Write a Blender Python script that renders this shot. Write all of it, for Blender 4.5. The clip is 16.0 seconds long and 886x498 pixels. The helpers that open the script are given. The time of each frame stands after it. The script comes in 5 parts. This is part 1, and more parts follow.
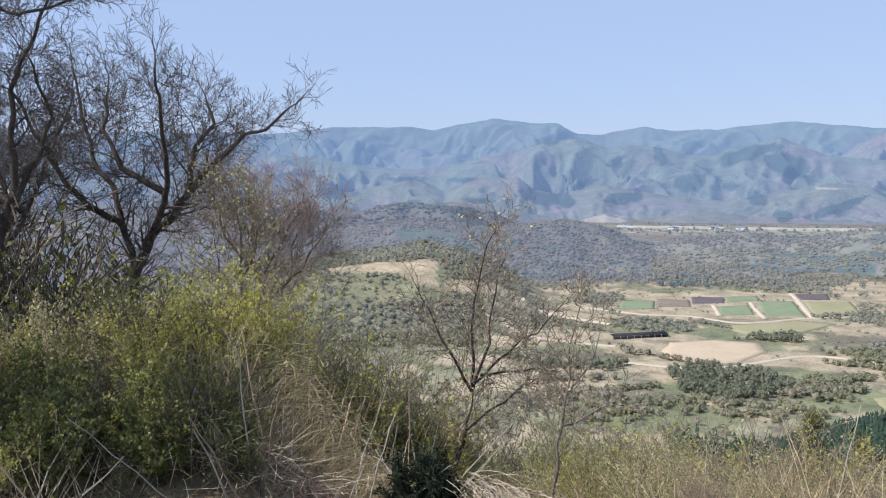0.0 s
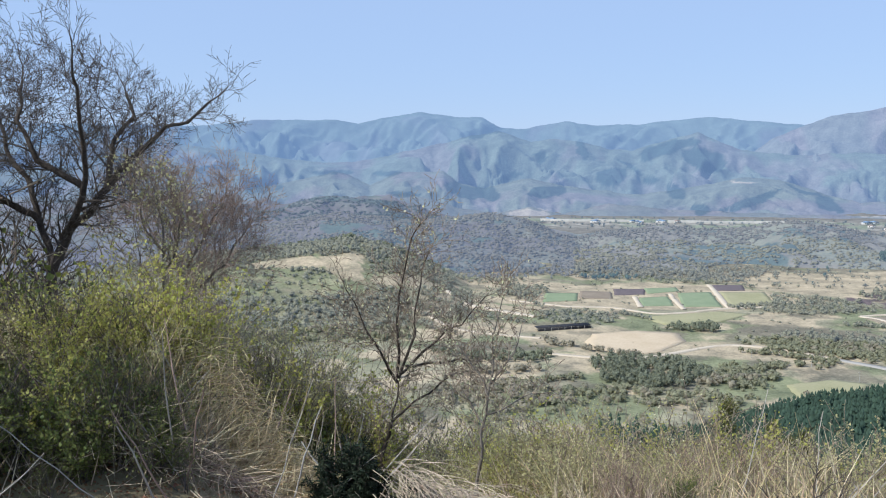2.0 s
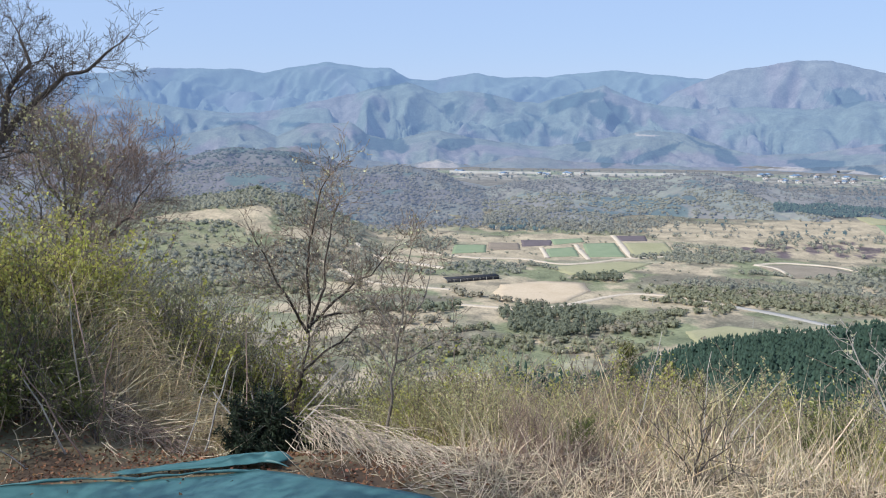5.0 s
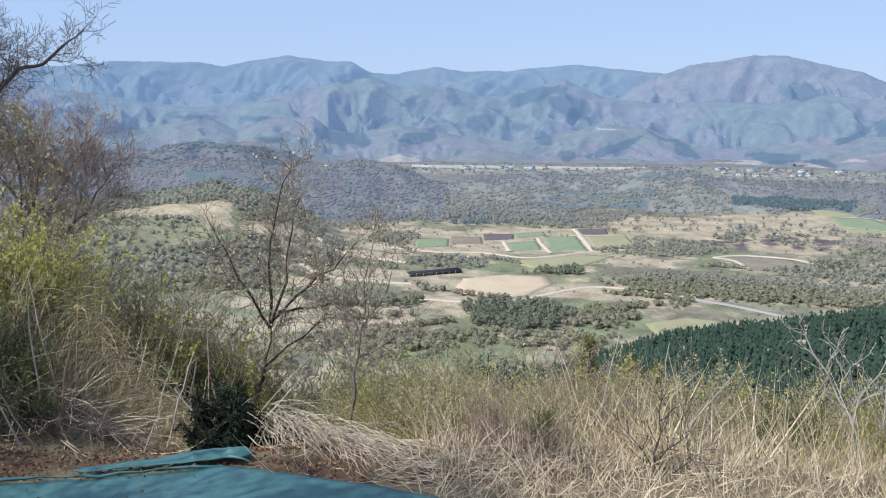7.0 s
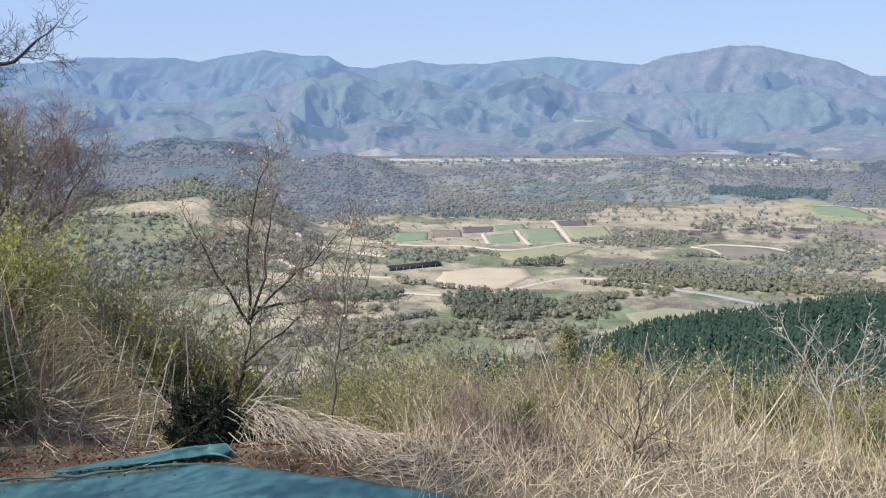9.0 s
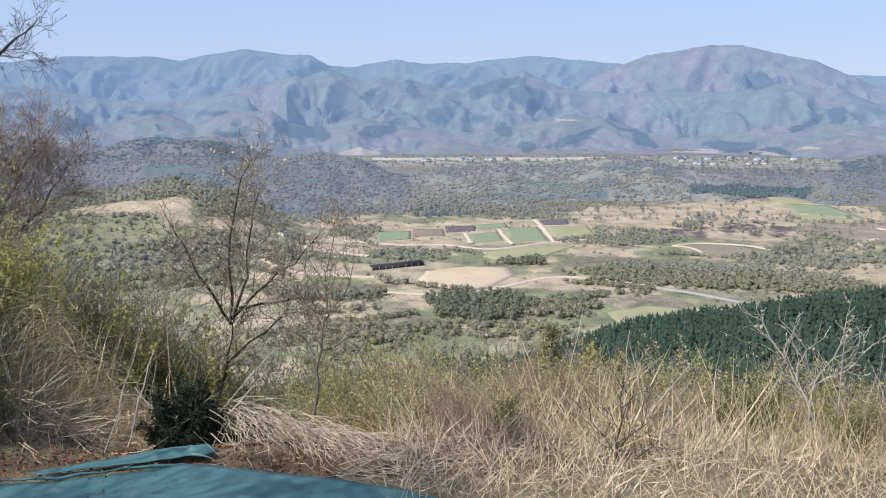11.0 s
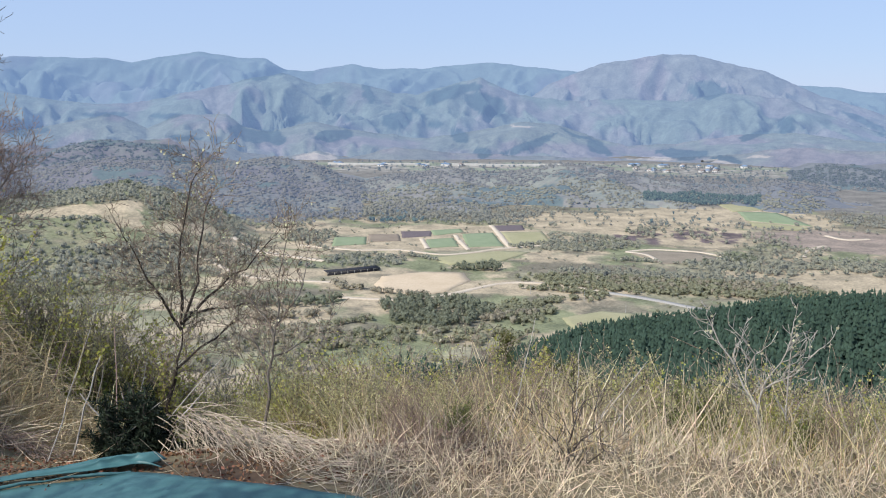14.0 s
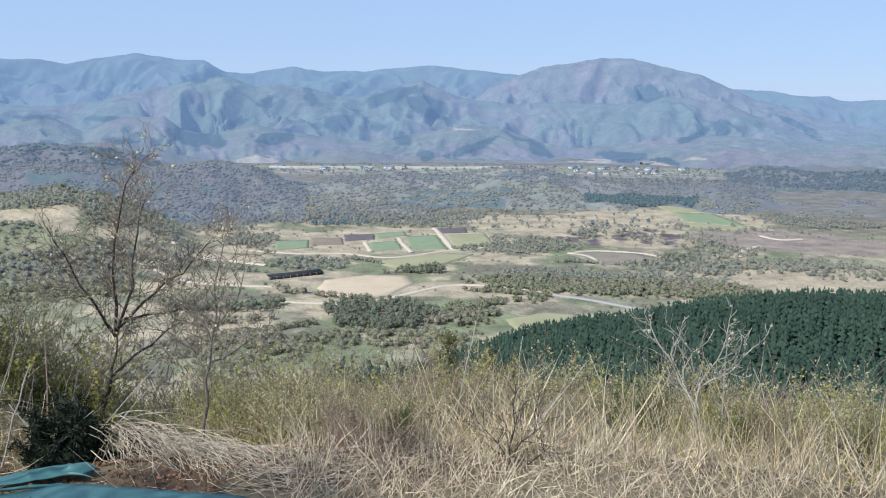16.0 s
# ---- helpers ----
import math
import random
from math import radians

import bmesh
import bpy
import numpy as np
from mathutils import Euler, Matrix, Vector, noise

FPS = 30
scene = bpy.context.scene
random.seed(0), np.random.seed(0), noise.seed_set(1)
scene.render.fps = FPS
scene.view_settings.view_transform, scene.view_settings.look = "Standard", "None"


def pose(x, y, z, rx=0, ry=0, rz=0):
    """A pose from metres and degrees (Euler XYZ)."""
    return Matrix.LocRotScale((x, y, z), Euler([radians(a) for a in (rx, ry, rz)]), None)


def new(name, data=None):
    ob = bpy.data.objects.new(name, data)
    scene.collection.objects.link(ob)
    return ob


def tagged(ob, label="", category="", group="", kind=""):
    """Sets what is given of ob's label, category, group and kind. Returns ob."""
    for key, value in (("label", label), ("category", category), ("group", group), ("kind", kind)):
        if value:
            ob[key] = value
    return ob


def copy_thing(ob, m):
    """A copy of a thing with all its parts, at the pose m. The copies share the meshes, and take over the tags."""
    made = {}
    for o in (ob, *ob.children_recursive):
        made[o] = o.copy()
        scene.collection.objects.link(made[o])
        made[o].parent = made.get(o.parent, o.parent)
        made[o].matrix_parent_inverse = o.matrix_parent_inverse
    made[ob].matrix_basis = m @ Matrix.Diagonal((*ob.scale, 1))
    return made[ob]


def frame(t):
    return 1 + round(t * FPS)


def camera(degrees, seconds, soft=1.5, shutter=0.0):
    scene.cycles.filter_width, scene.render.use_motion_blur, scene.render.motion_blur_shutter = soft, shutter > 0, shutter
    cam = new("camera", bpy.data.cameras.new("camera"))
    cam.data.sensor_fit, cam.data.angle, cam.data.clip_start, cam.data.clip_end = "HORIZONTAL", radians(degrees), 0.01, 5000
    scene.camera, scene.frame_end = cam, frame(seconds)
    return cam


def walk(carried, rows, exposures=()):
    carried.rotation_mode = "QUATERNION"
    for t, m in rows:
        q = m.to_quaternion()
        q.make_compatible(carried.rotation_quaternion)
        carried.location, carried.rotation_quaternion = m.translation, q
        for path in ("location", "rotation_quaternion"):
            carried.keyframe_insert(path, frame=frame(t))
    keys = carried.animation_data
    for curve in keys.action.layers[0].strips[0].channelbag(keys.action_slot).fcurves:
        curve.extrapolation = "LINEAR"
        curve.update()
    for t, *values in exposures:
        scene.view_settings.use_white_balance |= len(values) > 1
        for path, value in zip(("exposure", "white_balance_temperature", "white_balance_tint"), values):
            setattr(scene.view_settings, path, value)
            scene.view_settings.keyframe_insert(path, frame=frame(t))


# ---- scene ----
LENS = 51.68
# seconds, x, y, z, turn to the right, tilt, lean (degrees)
PATH = [
    (0.0, -0.029, 0.224, 2.239, -10.39, -5.90, -0.73),
    (0.5, -0.019, 0.208, 2.238, -9.14, -5.94, -0.70),
    (1.0, -0.017, 0.192, 2.241, -7.97, -6.04, -0.57),
    (1.5, -0.013, 0.160, 2.242, -6.81, -6.15, -0.55),
    (2.0, -0.010, 0.139, 2.241, -5.71, -6.35, -0.49),
    (2.5, -0.007, 0.121, 2.241, -4.65, -6.80, -0.39),
    (3.0, -0.006, 0.099, 2.240, -3.62, -7.42, -0.33),
    (3.5, -0.001, 0.059, 2.241, -2.62, -8.04, -0.33),
    (4.0, -0.000, 0.035, 2.244, -1.66, -8.62, -0.24),
    (4.5, 0.000, 0.014, 2.248, -0.79, -9.07, -0.12),
    (5.0, 0.000, 0.000, 2.250, 0.00, -9.37, -0.00),
    (7.5, 0.007, -0.039, 2.256, 2.79, -9.81, -0.04),
    (8.0, 0.010, -0.042, 2.255, 3.13, -9.93, -0.22),
    (8.5, 0.013, -0.040, 2.255, 3.40, -10.04, -0.43),
    (9.0, 0.011, -0.037, 2.255, 3.68, -10.15, -0.54),
    (11.5, 0.015, -0.037, 2.254, 5.08, -10.21, -0.41),
    (12.0, 0.017, -0.035, 2.253, 5.43, -10.16, -0.29),
    (12.5, 0.017, -0.035, 2.252, 5.86, -10.10, -0.19),
    (13.0, 0.023, -0.029, 2.251, 6.29, -10.01, -0.02),
    (13.5, 0.027, -0.026, 2.249, 6.86, -9.94, 0.13),
    (14.0, 0.032, -0.018, 2.247, 7.59, -9.88, 0.21),
    (14.5, 0.040, -0.011, 2.245, 8.45, -9.86, 0.26),
    (15.0, 0.049, -0.005, 2.244, 9.37, -9.83, 0.33),
    (15.5, 0.055, 0.000, 2.241, 10.28, -9.79, 0.32),
    (16.0, 0.061, 0.008, 2.237, 11.18, -9.69, 0.34),
]
cam = camera(LENS, 16.0, soft=1.12)
walk(cam, [(t, pose(x, y, z, 90 + tilt, 0, -turn) @ pose(0, 0, 0, 0, 0, lean)) for t, x, y, z, turn, tilt, lean in PATH],
     exposures=[(0.0, 0.06, 5890, 13), (0.5, 0.06, 5690, 8), (1.0, 0.06, 5610, 8), (2.0, 0.06, 5630, 8), (3.5, 0.06, 5650, 9), (5.0, 0.06, 5670, 10),
                (8.5, 0.06, 5680, 10), (11.5, 0.08, 5920, 14), (13.0, 0.08, 5900, 13), (14.0, 0.06, 5840, 11), (15.0, 0.04, 5700, 11), (16.0, 0.02, 5550, 8)])

# ---- daylight ----
SUN_AZ, SUN_EL = -114.0, 45.0
world = bpy.data.worlds.new("sky")
scene.world = world
world.use_nodes = True
wn, wl = world.node_tree.nodes, world.node_tree.links
sky = wn.new("ShaderNodeTexSky")
sky.sky_type = "NISHITA"
sky.sun_disc = False
sky.sun_elevation, sky.sun_rotation = radians(SUN_EL), radians(SUN_AZ)
sky.altitude, sky.air_density, sky.dust_density, sky.ozone_density = 400, 1.0, 0.0, 5.0
wn["Background"].inputs["Strength"].default_value = 0.13
haze = wn.new("ShaderNodeMix")
haze.data_type = "RGBA"
haze.inputs["Factor"].default_value = 0.82
haze.inputs["B"].default_value = (3.62, 4.36, 5.8, 1)
wl.new(sky.outputs["Color"], haze.inputs["A"])
wl.new(haze.outputs["Result"], wn["Background"].inputs["Color"])
sun_data = bpy.data.lights.new("sun", "SUN")
sun_data.energy, sun_data.angle, sun_data.color = 5.0, radians(0.53), (1.0, 0.91, 0.77)
sun = new("sun", sun_data)
sa, se = radians(SUN_AZ), radians(SUN_EL)
toward = Vector((math.sin(sa) * math.cos(se), math.cos(sa) * math.cos(se), math.sin(se)))
sun.matrix_world = Matrix.Translation((0, 0, 50)) @ toward.to_track_quat("Z", "Y").to_matrix().to_4x4()


# ---- materials ----
def material(name, c1, c2, scale=1.0, fine=8.0, rough=0.9, bump=0.3, reach=0.02, island=0.0, cover=False, glow=None, leafy=0.0, c3=None):
    """Two colours mixed by coarse and fine noise, with relief; island: spread of brightness from piece to piece;
    cover: multiply the land cover's colour; glow: emission painted in as haze over distant hills and woods."""
    m = bpy.data.materials.new(name)
    m.use_nodes = True
    n, l = m.node_tree.nodes, m.node_tree.links
    p = n["Principled BSDF"]
    p.inputs["Roughness"].default_value = rough
    p.inputs["Specular IOR Level"].default_value = 0.25
    geo = n.new("ShaderNodeNewGeometry")
    coarse, grain = n.new("ShaderNodeTexNoise"), n.new("ShaderNodeTexNoise")
    for tex, s, det in ((coarse, scale, 5), (grain, scale * fine, 4)):
        tex.inputs["Scale"].default_value, tex.inputs["Detail"].default_value = s, det
        tex.inputs["Roughness"].default_value = 0.62
        l.new(geo.outputs["Position"], tex.inputs["Vector"])
    ramp = n.new("ShaderNodeValToRGB")
    ramp.color_ramp.elements[0].position, ramp.color_ramp.elements[1].position = 0.36, 0.66
    ramp.color_ramp.elements[0].color, ramp.color_ramp.elements[1].color = (*c1, 1), (*c2, 1)
    if c3:
        e = ramp.color_ramp.elements.new(0.52)
        e.color = (*c3, 1)
    blend = n.new("ShaderNodeMath")
    blend.operation = "MULTIPLY_ADD"
    blend.inputs[1].default_value = 0.45
    half = n.new("ShaderNodeMath")
    half.operation = "MULTIPLY"
    half.inputs[1].default_value = 0.55
    l.new(coarse.outputs["Fac"], half.inputs[0])
    l.new(grain.outputs["Fac"], blend.inputs[0])
    l.new(half.outputs[0], blend.inputs[2])
    l.new(blend.outputs[0], ramp.inputs["Fac"])
    colour = ramp.outputs["Color"]
    if cover:
        a = n.new("ShaderNodeAttribute")
        a.attribute_name = "cover"
        mix = n.new("ShaderNodeMix")
        mix.data_type, mix.blend_type = "RGBA", "MULTIPLY"
        mix.inputs["Factor"].default_value = 1.0
        l.new(a.outputs["Color"], mix.inputs["A"])
        l.new(colour, mix.inputs["B"])
        colour = mix.outputs["Result"]
    if island:
        hsv = n.new("ShaderNodeHueSaturation")
        span = n.new("ShaderNodeMapRange")
        span.inputs["To Min"].default_value, span.inputs["To Max"].default_value = 1 - island, 1 + island
        l.new(geo.outputs["Random Per Island"], span.inputs["Value"])
        l.new(span.outputs["Result"], hsv.inputs["Value"])
        hue = n.new("ShaderNodeMapRange")
        hue.inputs["To Min"].default_value, hue.inputs["To Max"].default_value = 0.5 - island * 0.05, 0.5 + island * 0.05
        wrap = n.new("ShaderNodeMath")
        wrap.operation = "FRACT"
        times = n.new("ShaderNodeMath")
        times.operation = "MULTIPLY"
        times.inputs[1].default_value = 17.3
        l.new(geo.outputs["Random Per Island"], times.inputs[0])
        l.new(times.outputs[0], wrap.inputs[0])
        l.new(wrap.outputs[0], hue.inputs["Value"])
        l.new(hue.outputs["Result"], hsv.inputs["Hue"])
        l.new(colour, hsv.inputs["Color"])
        colour = hsv.outputs["Color"]
    l.new(colour, p.inputs["Base Color"])
    if bump:
        b = n.new("ShaderNodeBump")
        b.inputs["Strength"].default_value, b.inputs["Distance"].default_value = bump, reach
        l.new(grain.outputs["Fac"], b.inputs["Height"])
        l.new(b.outputs["Normal"], p.inputs["Normal"])
    out = p.outputs["BSDF"]
    if leafy:
        t = n.new("ShaderNodeBsdfTranslucent")
        l.new(colour, t.inputs["Color"])
        mixs = n.new("ShaderNodeMixShader")
        mixs.inputs["Fac"].default_value = leafy
        l.new(out, mixs.inputs[1])
        l.new(t.outputs["BSDF"], mixs.inputs[2])
        l.new(mixs.outputs["Shader"], n["Material Output"].inputs["Surface"])
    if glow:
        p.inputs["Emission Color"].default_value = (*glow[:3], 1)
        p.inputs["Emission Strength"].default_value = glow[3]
    return m


# blue of the haze, painted as emission on far slopes and woods
AIR_HAZE = (0.315, 0.46, 0.76)
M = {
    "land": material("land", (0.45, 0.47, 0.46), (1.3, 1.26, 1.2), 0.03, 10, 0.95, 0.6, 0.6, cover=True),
    # range materials: the glow stands in for haze, stronger on farther ranges
    "range_far": material("range_far", (0.80, 0.80, 0.80), (1.18, 1.18, 1.18), 0.02, 9, 1.0, 0.6, 7.0, cover=True, glow=(*AIR_HAZE, 0.47)),
    "range_peak": material("range_peak", (0.68, 0.68, 0.68), (1.30, 1.30, 1.30), 0.018, 8, 1.0, 0.45, 7.0, cover=True, glow=(*AIR_HAZE, 0.41)),
    "range_spur": material("range_spur", (0.68, 0.68, 0.68), (1.30, 1.30, 1.30), 0.018, 8, 1.0, 0.45, 7.0, cover=True, glow=(*AIR_HAZE, 0.38)),
    "range_mid": material("range_mid", (0.68, 0.68, 0.68), (1.30, 1.30, 1.30), 0.018, 8, 1.0, 0.45, 7.0, cover=True, glow=(*AIR_HAZE, 0.33)),
    "range_near": material("range_near", (0.68, 0.68, 0.68), (1.30, 1.30, 1.30), 0.018, 8, 1.0, 0.45, 7.0, cover=True, glow=(*AIR_HAZE, 0.28)),
    "range_low": material("range_low", (0.75, 0.75, 0.75), (1.2, 1.2, 1.2), 0.012, 9, 1.0, 0.5, 4.0, cover=True, glow=(*AIR_HAZE, 0.18)),
    # ridge, slope, hill and far woods: faint blue emission painted in as haze
    "hazed_ridge_wood": material("hazed_ridge_wood", (0.215, 0.195, 0.16), (0.275, 0.255, 0.195), 0.006, 30, 1.0, 0, island=0.08, leafy=0.4, glow=(*AIR_HAZE, 0.22)),
    "hazed_slope_wood": material("hazed_slope_wood", (0.255, 0.235, 0.17), (0.325, 0.31, 0.21), 0.006, 30, 1.0, 0, island=0.1, leafy=0.4, glow=(*AIR_HAZE, 0.14)),
    "hazed_ridge_pine": material("hazed_ridge_pine", (0.08, 0.115, 0.08), (0.12, 0.155, 0.105), 0.008, 30, 1.0, 0, island=0.15, leafy=0.3, glow=(*AIR_HAZE, 0.19)),
    "hazed_hill_wood": material("hazed_hill_wood", (0.28, 0.27, 0.185), (0.37, 0.355, 0.245), 0.012, 30, 1.0, 0, island=0.1, leafy=0.4, glow=(*AIR_HAZE, 0.08)),
    "hazed_far_wood": material("hazed_far_wood", (0.11, 0.12, 0.09), (0.16, 0.165, 0.12), 0.008, 30, 1.0, 0, island=0.12, leafy=0.4, glow=(*AIR_HAZE, 0.28)),
    "straw_field": material("straw_field", (0.46, 0.36, 0.24), (0.58, 0.47, 0.33), 0.03, 12, 0.95, 0.4, 0.2),
    "green_field": material("green_field", (0.19, 0.235, 0.135), (0.25, 0.29, 0.175), 0.05, 12, 0.95, 0.4, 0.2),
    "olive_field": material("olive_field", (0.27, 0.26, 0.14), (0.36, 0.33, 0.20), 0.03, 12, 0.95, 0.4, 0.2),
    "brown_field": material("brown_field", (0.20, 0.16, 0.12), (0.28, 0.23, 0.17), 0.05, 12, 0.95, 0.4, 0.2),
    "dark_field": material("dark_field", (0.11, 0.09, 0.095), (0.16, 0.13, 0.13), 0.05, 12, 0.95, 0.4, 0.2),
    "heath_field": material("heath_field", (0.20, 0.17, 0.125), (0.29, 0.245, 0.185), 0.05, 10, 0.95, 0.4, 0.3),
    "track": material("track", (0.46, 0.38, 0.28), (0.60, 0.52, 0.41), 0.1, 9, 0.95, 0.3, 0.1),
    "road": material("road", (0.29, 0.275, 0.25), (0.38, 0.36, 0.325), 0.1, 9, 0.9, 0.2, 0.05),
    "bare_wood": material("bare_wood", (0.30, 0.27, 0.20), (0.39, 0.36, 0.27), 0.02, 30, 1.0, 0, island=0.12, leafy=0.4),
    "bud_wood": material("bud_wood", (0.25, 0.255, 0.165), (0.34, 0.335, 0.22), 0.012, 30, 1.0, 0, island=0.12, leafy=0.4),
    "pine_wood": material("pine_wood", (0.175, 0.19, 0.135), (0.25, 0.265, 0.18), 0.03, 30, 0.95, 0, island=0.2, leafy=0.4),
    "conifer": material("conifer", (0.038, 0.068, 0.048), (0.074, 0.115, 0.078), 0.05, 12, 0.95, 0, island=0.22, leafy=0.3),
    "bark_dark": material("bark_dark", (0.045, 0.036, 0.03), (0.12, 0.098, 0.08), 9, 6, 0.95, 0.7, 0.01),
    "bark_grey": material("bark_grey", (0.11, 0.095, 0.08), (0.24, 0.21, 0.175), 8, 6, 0.95, 0.6, 0.006),
    "bark_pale": material("bark_pale", (0.30, 0.27, 0.23), (0.52, 0.48, 0.42), 8, 6, 0.9, 0.5, 0.004),
    "twig_dark": material("twig_dark", (0.06, 0.05, 0.044), (0.14, 0.118, 0.10), 6, 5, 0.95, 0, island=0.25),
    "twig_red": material("twig_red", (0.24, 0.17, 0.13), (0.40, 0.30, 0.23), 4, 5, 0.95, 0, island=0.3),
    "twig_grey": material("twig_grey", (0.19, 0.165, 0.135), (0.36, 0.32, 0.265), 5, 5, 0.95, 0, island=0.3),
    "twig_brown": material("twig_brown", (0.13, 0.10, 0.075), (0.40, 0.32, 0.235), 5, 5, 0.95, 0, island=0.35),
    "leaf_bud": material("leaf_bud", (0.50, 0.48, 0.27), (0.70, 0.67, 0.45), 3, 6, 0.7, 0, island=0.25, leafy=0.3),
    "leaf_spring": material("leaf_spring", (0.36, 0.37, 0.075), (0.62, 0.58, 0.18), 3, 6, 0.6, 0, island=0.3, leafy=0.55),
    "leaf_yellow": material("leaf_yellow", (0.41, 0.385, 0.17), (0.60, 0.55, 0.30), 3, 6, 0.6, 0, island=0.3, leafy=0.5),
    "leaf_green": material("leaf_green", (0.10, 0.125, 0.032), (0.26, 0.28, 0.085), 3, 6, 0.6, 0, island=0.3, leafy=0.4),
    "needle": material("needle", (0.012, 0.020, 0.011), (0.034, 0.048, 0.024), 9, 5, 0.7, 0, island=0.35),
    "needle_gold": material("needle_gold", (0.075, 0.085, 0.022), (0.18, 0.17, 0.055), 9, 5, 0.8, 0, island=0.35),
    "straw": material("straw", (0.58, 0.46, 0.25), (0.84, 0.70, 0.44), 4, 7, 0.85, 0, island=0.42, leafy=0.15),
    "straw_grey": material("straw_grey", (0.50, 0.40, 0.26), (0.82, 0.69, 0.49), 4, 7, 0.9, 0, island=0.42),
    "straw_old": material("straw_old", (0.30, 0.235, 0.165), (0.62, 0.52, 0.385), 5, 7, 0.9, 0, island=0.45),
    "litter": material("litter", (0.13, 0.06, 0.032), (0.26, 0.145, 0.08), 5, 6, 0.95, 0, island=0.4),
    "tarp": material("tarp", (0.045, 0.115, 0.115), (0.08, 0.17, 0.17), 1.2, 12, 0.42, 0.25, 0.004),
    "plaster": material("plaster", (0.52, 0.50, 0.47), (0.66, 0.64, 0.60), 0.1, 9, 0.9, 0.1, 0.02),
    "roof_blue": material("roof_blue", (0.16, 0.24, 0.36), (0.24, 0.33, 0.46), 0.1, 9, 0.6, 0.1, 0.02),
    "roof_red": material("roof_red", (0.27, 0.22, 0.20), (0.38, 0.32, 0.29), 0.1, 9, 0.8, 0.1, 0.02),
    "netting": material("netting", (0.018, 0.018, 0.022), (0.045, 0.045, 0.05), 0.2, 9, 0.9, 0.2, 0.05),
    "concrete": material("concrete", (0.34, 0.33, 0.30), (0.48, 0.46, 0.42), 0.05, 9, 0.9, 0.1, 0.02),
}


# ---- the lie of the land: metres, the eye stands near the origin and looks along +y ----
def lattice(ix, iy, seed):
    n = (ix.astype(np.int64) * 374761393 + iy.astype(np.int64) * 668265263 + seed * 1442695041) & 0xFFFFFFFF
    n = ((n ^ (n >> 13)) * 1274126177) & 0xFFFFFFFF
    return ((n ^ (n >> 16)) & 0xFFFF) / 65535.0


def vnoise(x, y, seed=0):
    """Smooth value noise from 0 to 1, on arrays."""
    ix, iy = np.floor(x), np.floor(y)
    fx, fy = x - ix, y - iy
    fx, fy = fx * fx * (3 - 2 * fx), fy * fy * (3 - 2 * fy)
    a, b = lattice(ix, iy, seed), lattice(ix + 1, iy, seed)
    c, d = lattice(ix, iy + 1, seed), lattice(ix + 1, iy + 1, seed)
    return (a * (1 - fx) + b * fx) * (1 - fy) + (c * (1 - fx) + d * fx) * fy


def fbm(x, y, seed=0, octaves=4):
    total, amp, norm = 0.0, 1.0, 0.0
    for k in range(octaves):
        total, norm = total + amp * vnoise(x * 2 ** k, y * 2 ** k, seed + 7 * k), norm + amp
        amp *= 0.5
    return total / norm


def ridged(x, y, seed=0, octaves=4):
    total, amp, norm = 0.0, 1.0, 0.0
    for k in range(octaves):
        r = 1 - np.abs(2 * vnoise(x * 2 ** k, y * 2 ** k, seed + 11 * k) - 1)
        total, norm = total + amp * r * r, norm + amp
        amp *= 0.45
    return total / norm


def billow(x, y, seed=0, octaves=3):
    """Rounded humps with sharp gullies between them."""
    total, amp, norm = 0.0, 1.0, 0.0
    for k in range(octaves):
        total, norm = total + amp * np.abs(2 * vnoise(x * 2 ** k, y * 2 ** k, seed + 13 * k) - 1) ** 0.8, norm + amp
        amp *= 0.45
    return total / norm


def smooth(v, lo, hi):
    s = np.clip((v - lo) / (hi - lo), 0, 1)
    return s * s * (3 - 2 * s)


def bump(az, d, az0, d0, raz, rd):
    return np.exp(-((az - az0) / raz) ** 2 - ((d - d0) / rd) ** 2)


VALLEY = -200.0
# low wooded ridge across the valley: direction (degrees), height over the valley floor
RIDGE = [(-60, 40), (-26, 55), (-20.3, 50), (-17.3, 34), (-13.9, 60), (-12, 62), (-10.4, 52), (-7.6, 40), (-4.7, 58), (-3.0, 61), (-0.3, 38), (1.1, 22), (2.5, 10), (4.6, 26), (7.4, 38), (9.9, 27), (12.7, 33), (15.5, 50), (17.9, 40), (20.3, 14), (23.7, 6), (26.6, 8), (28.1, 23), (29.7, 14), (31.3, 2), (36, 0), (60, 20)]


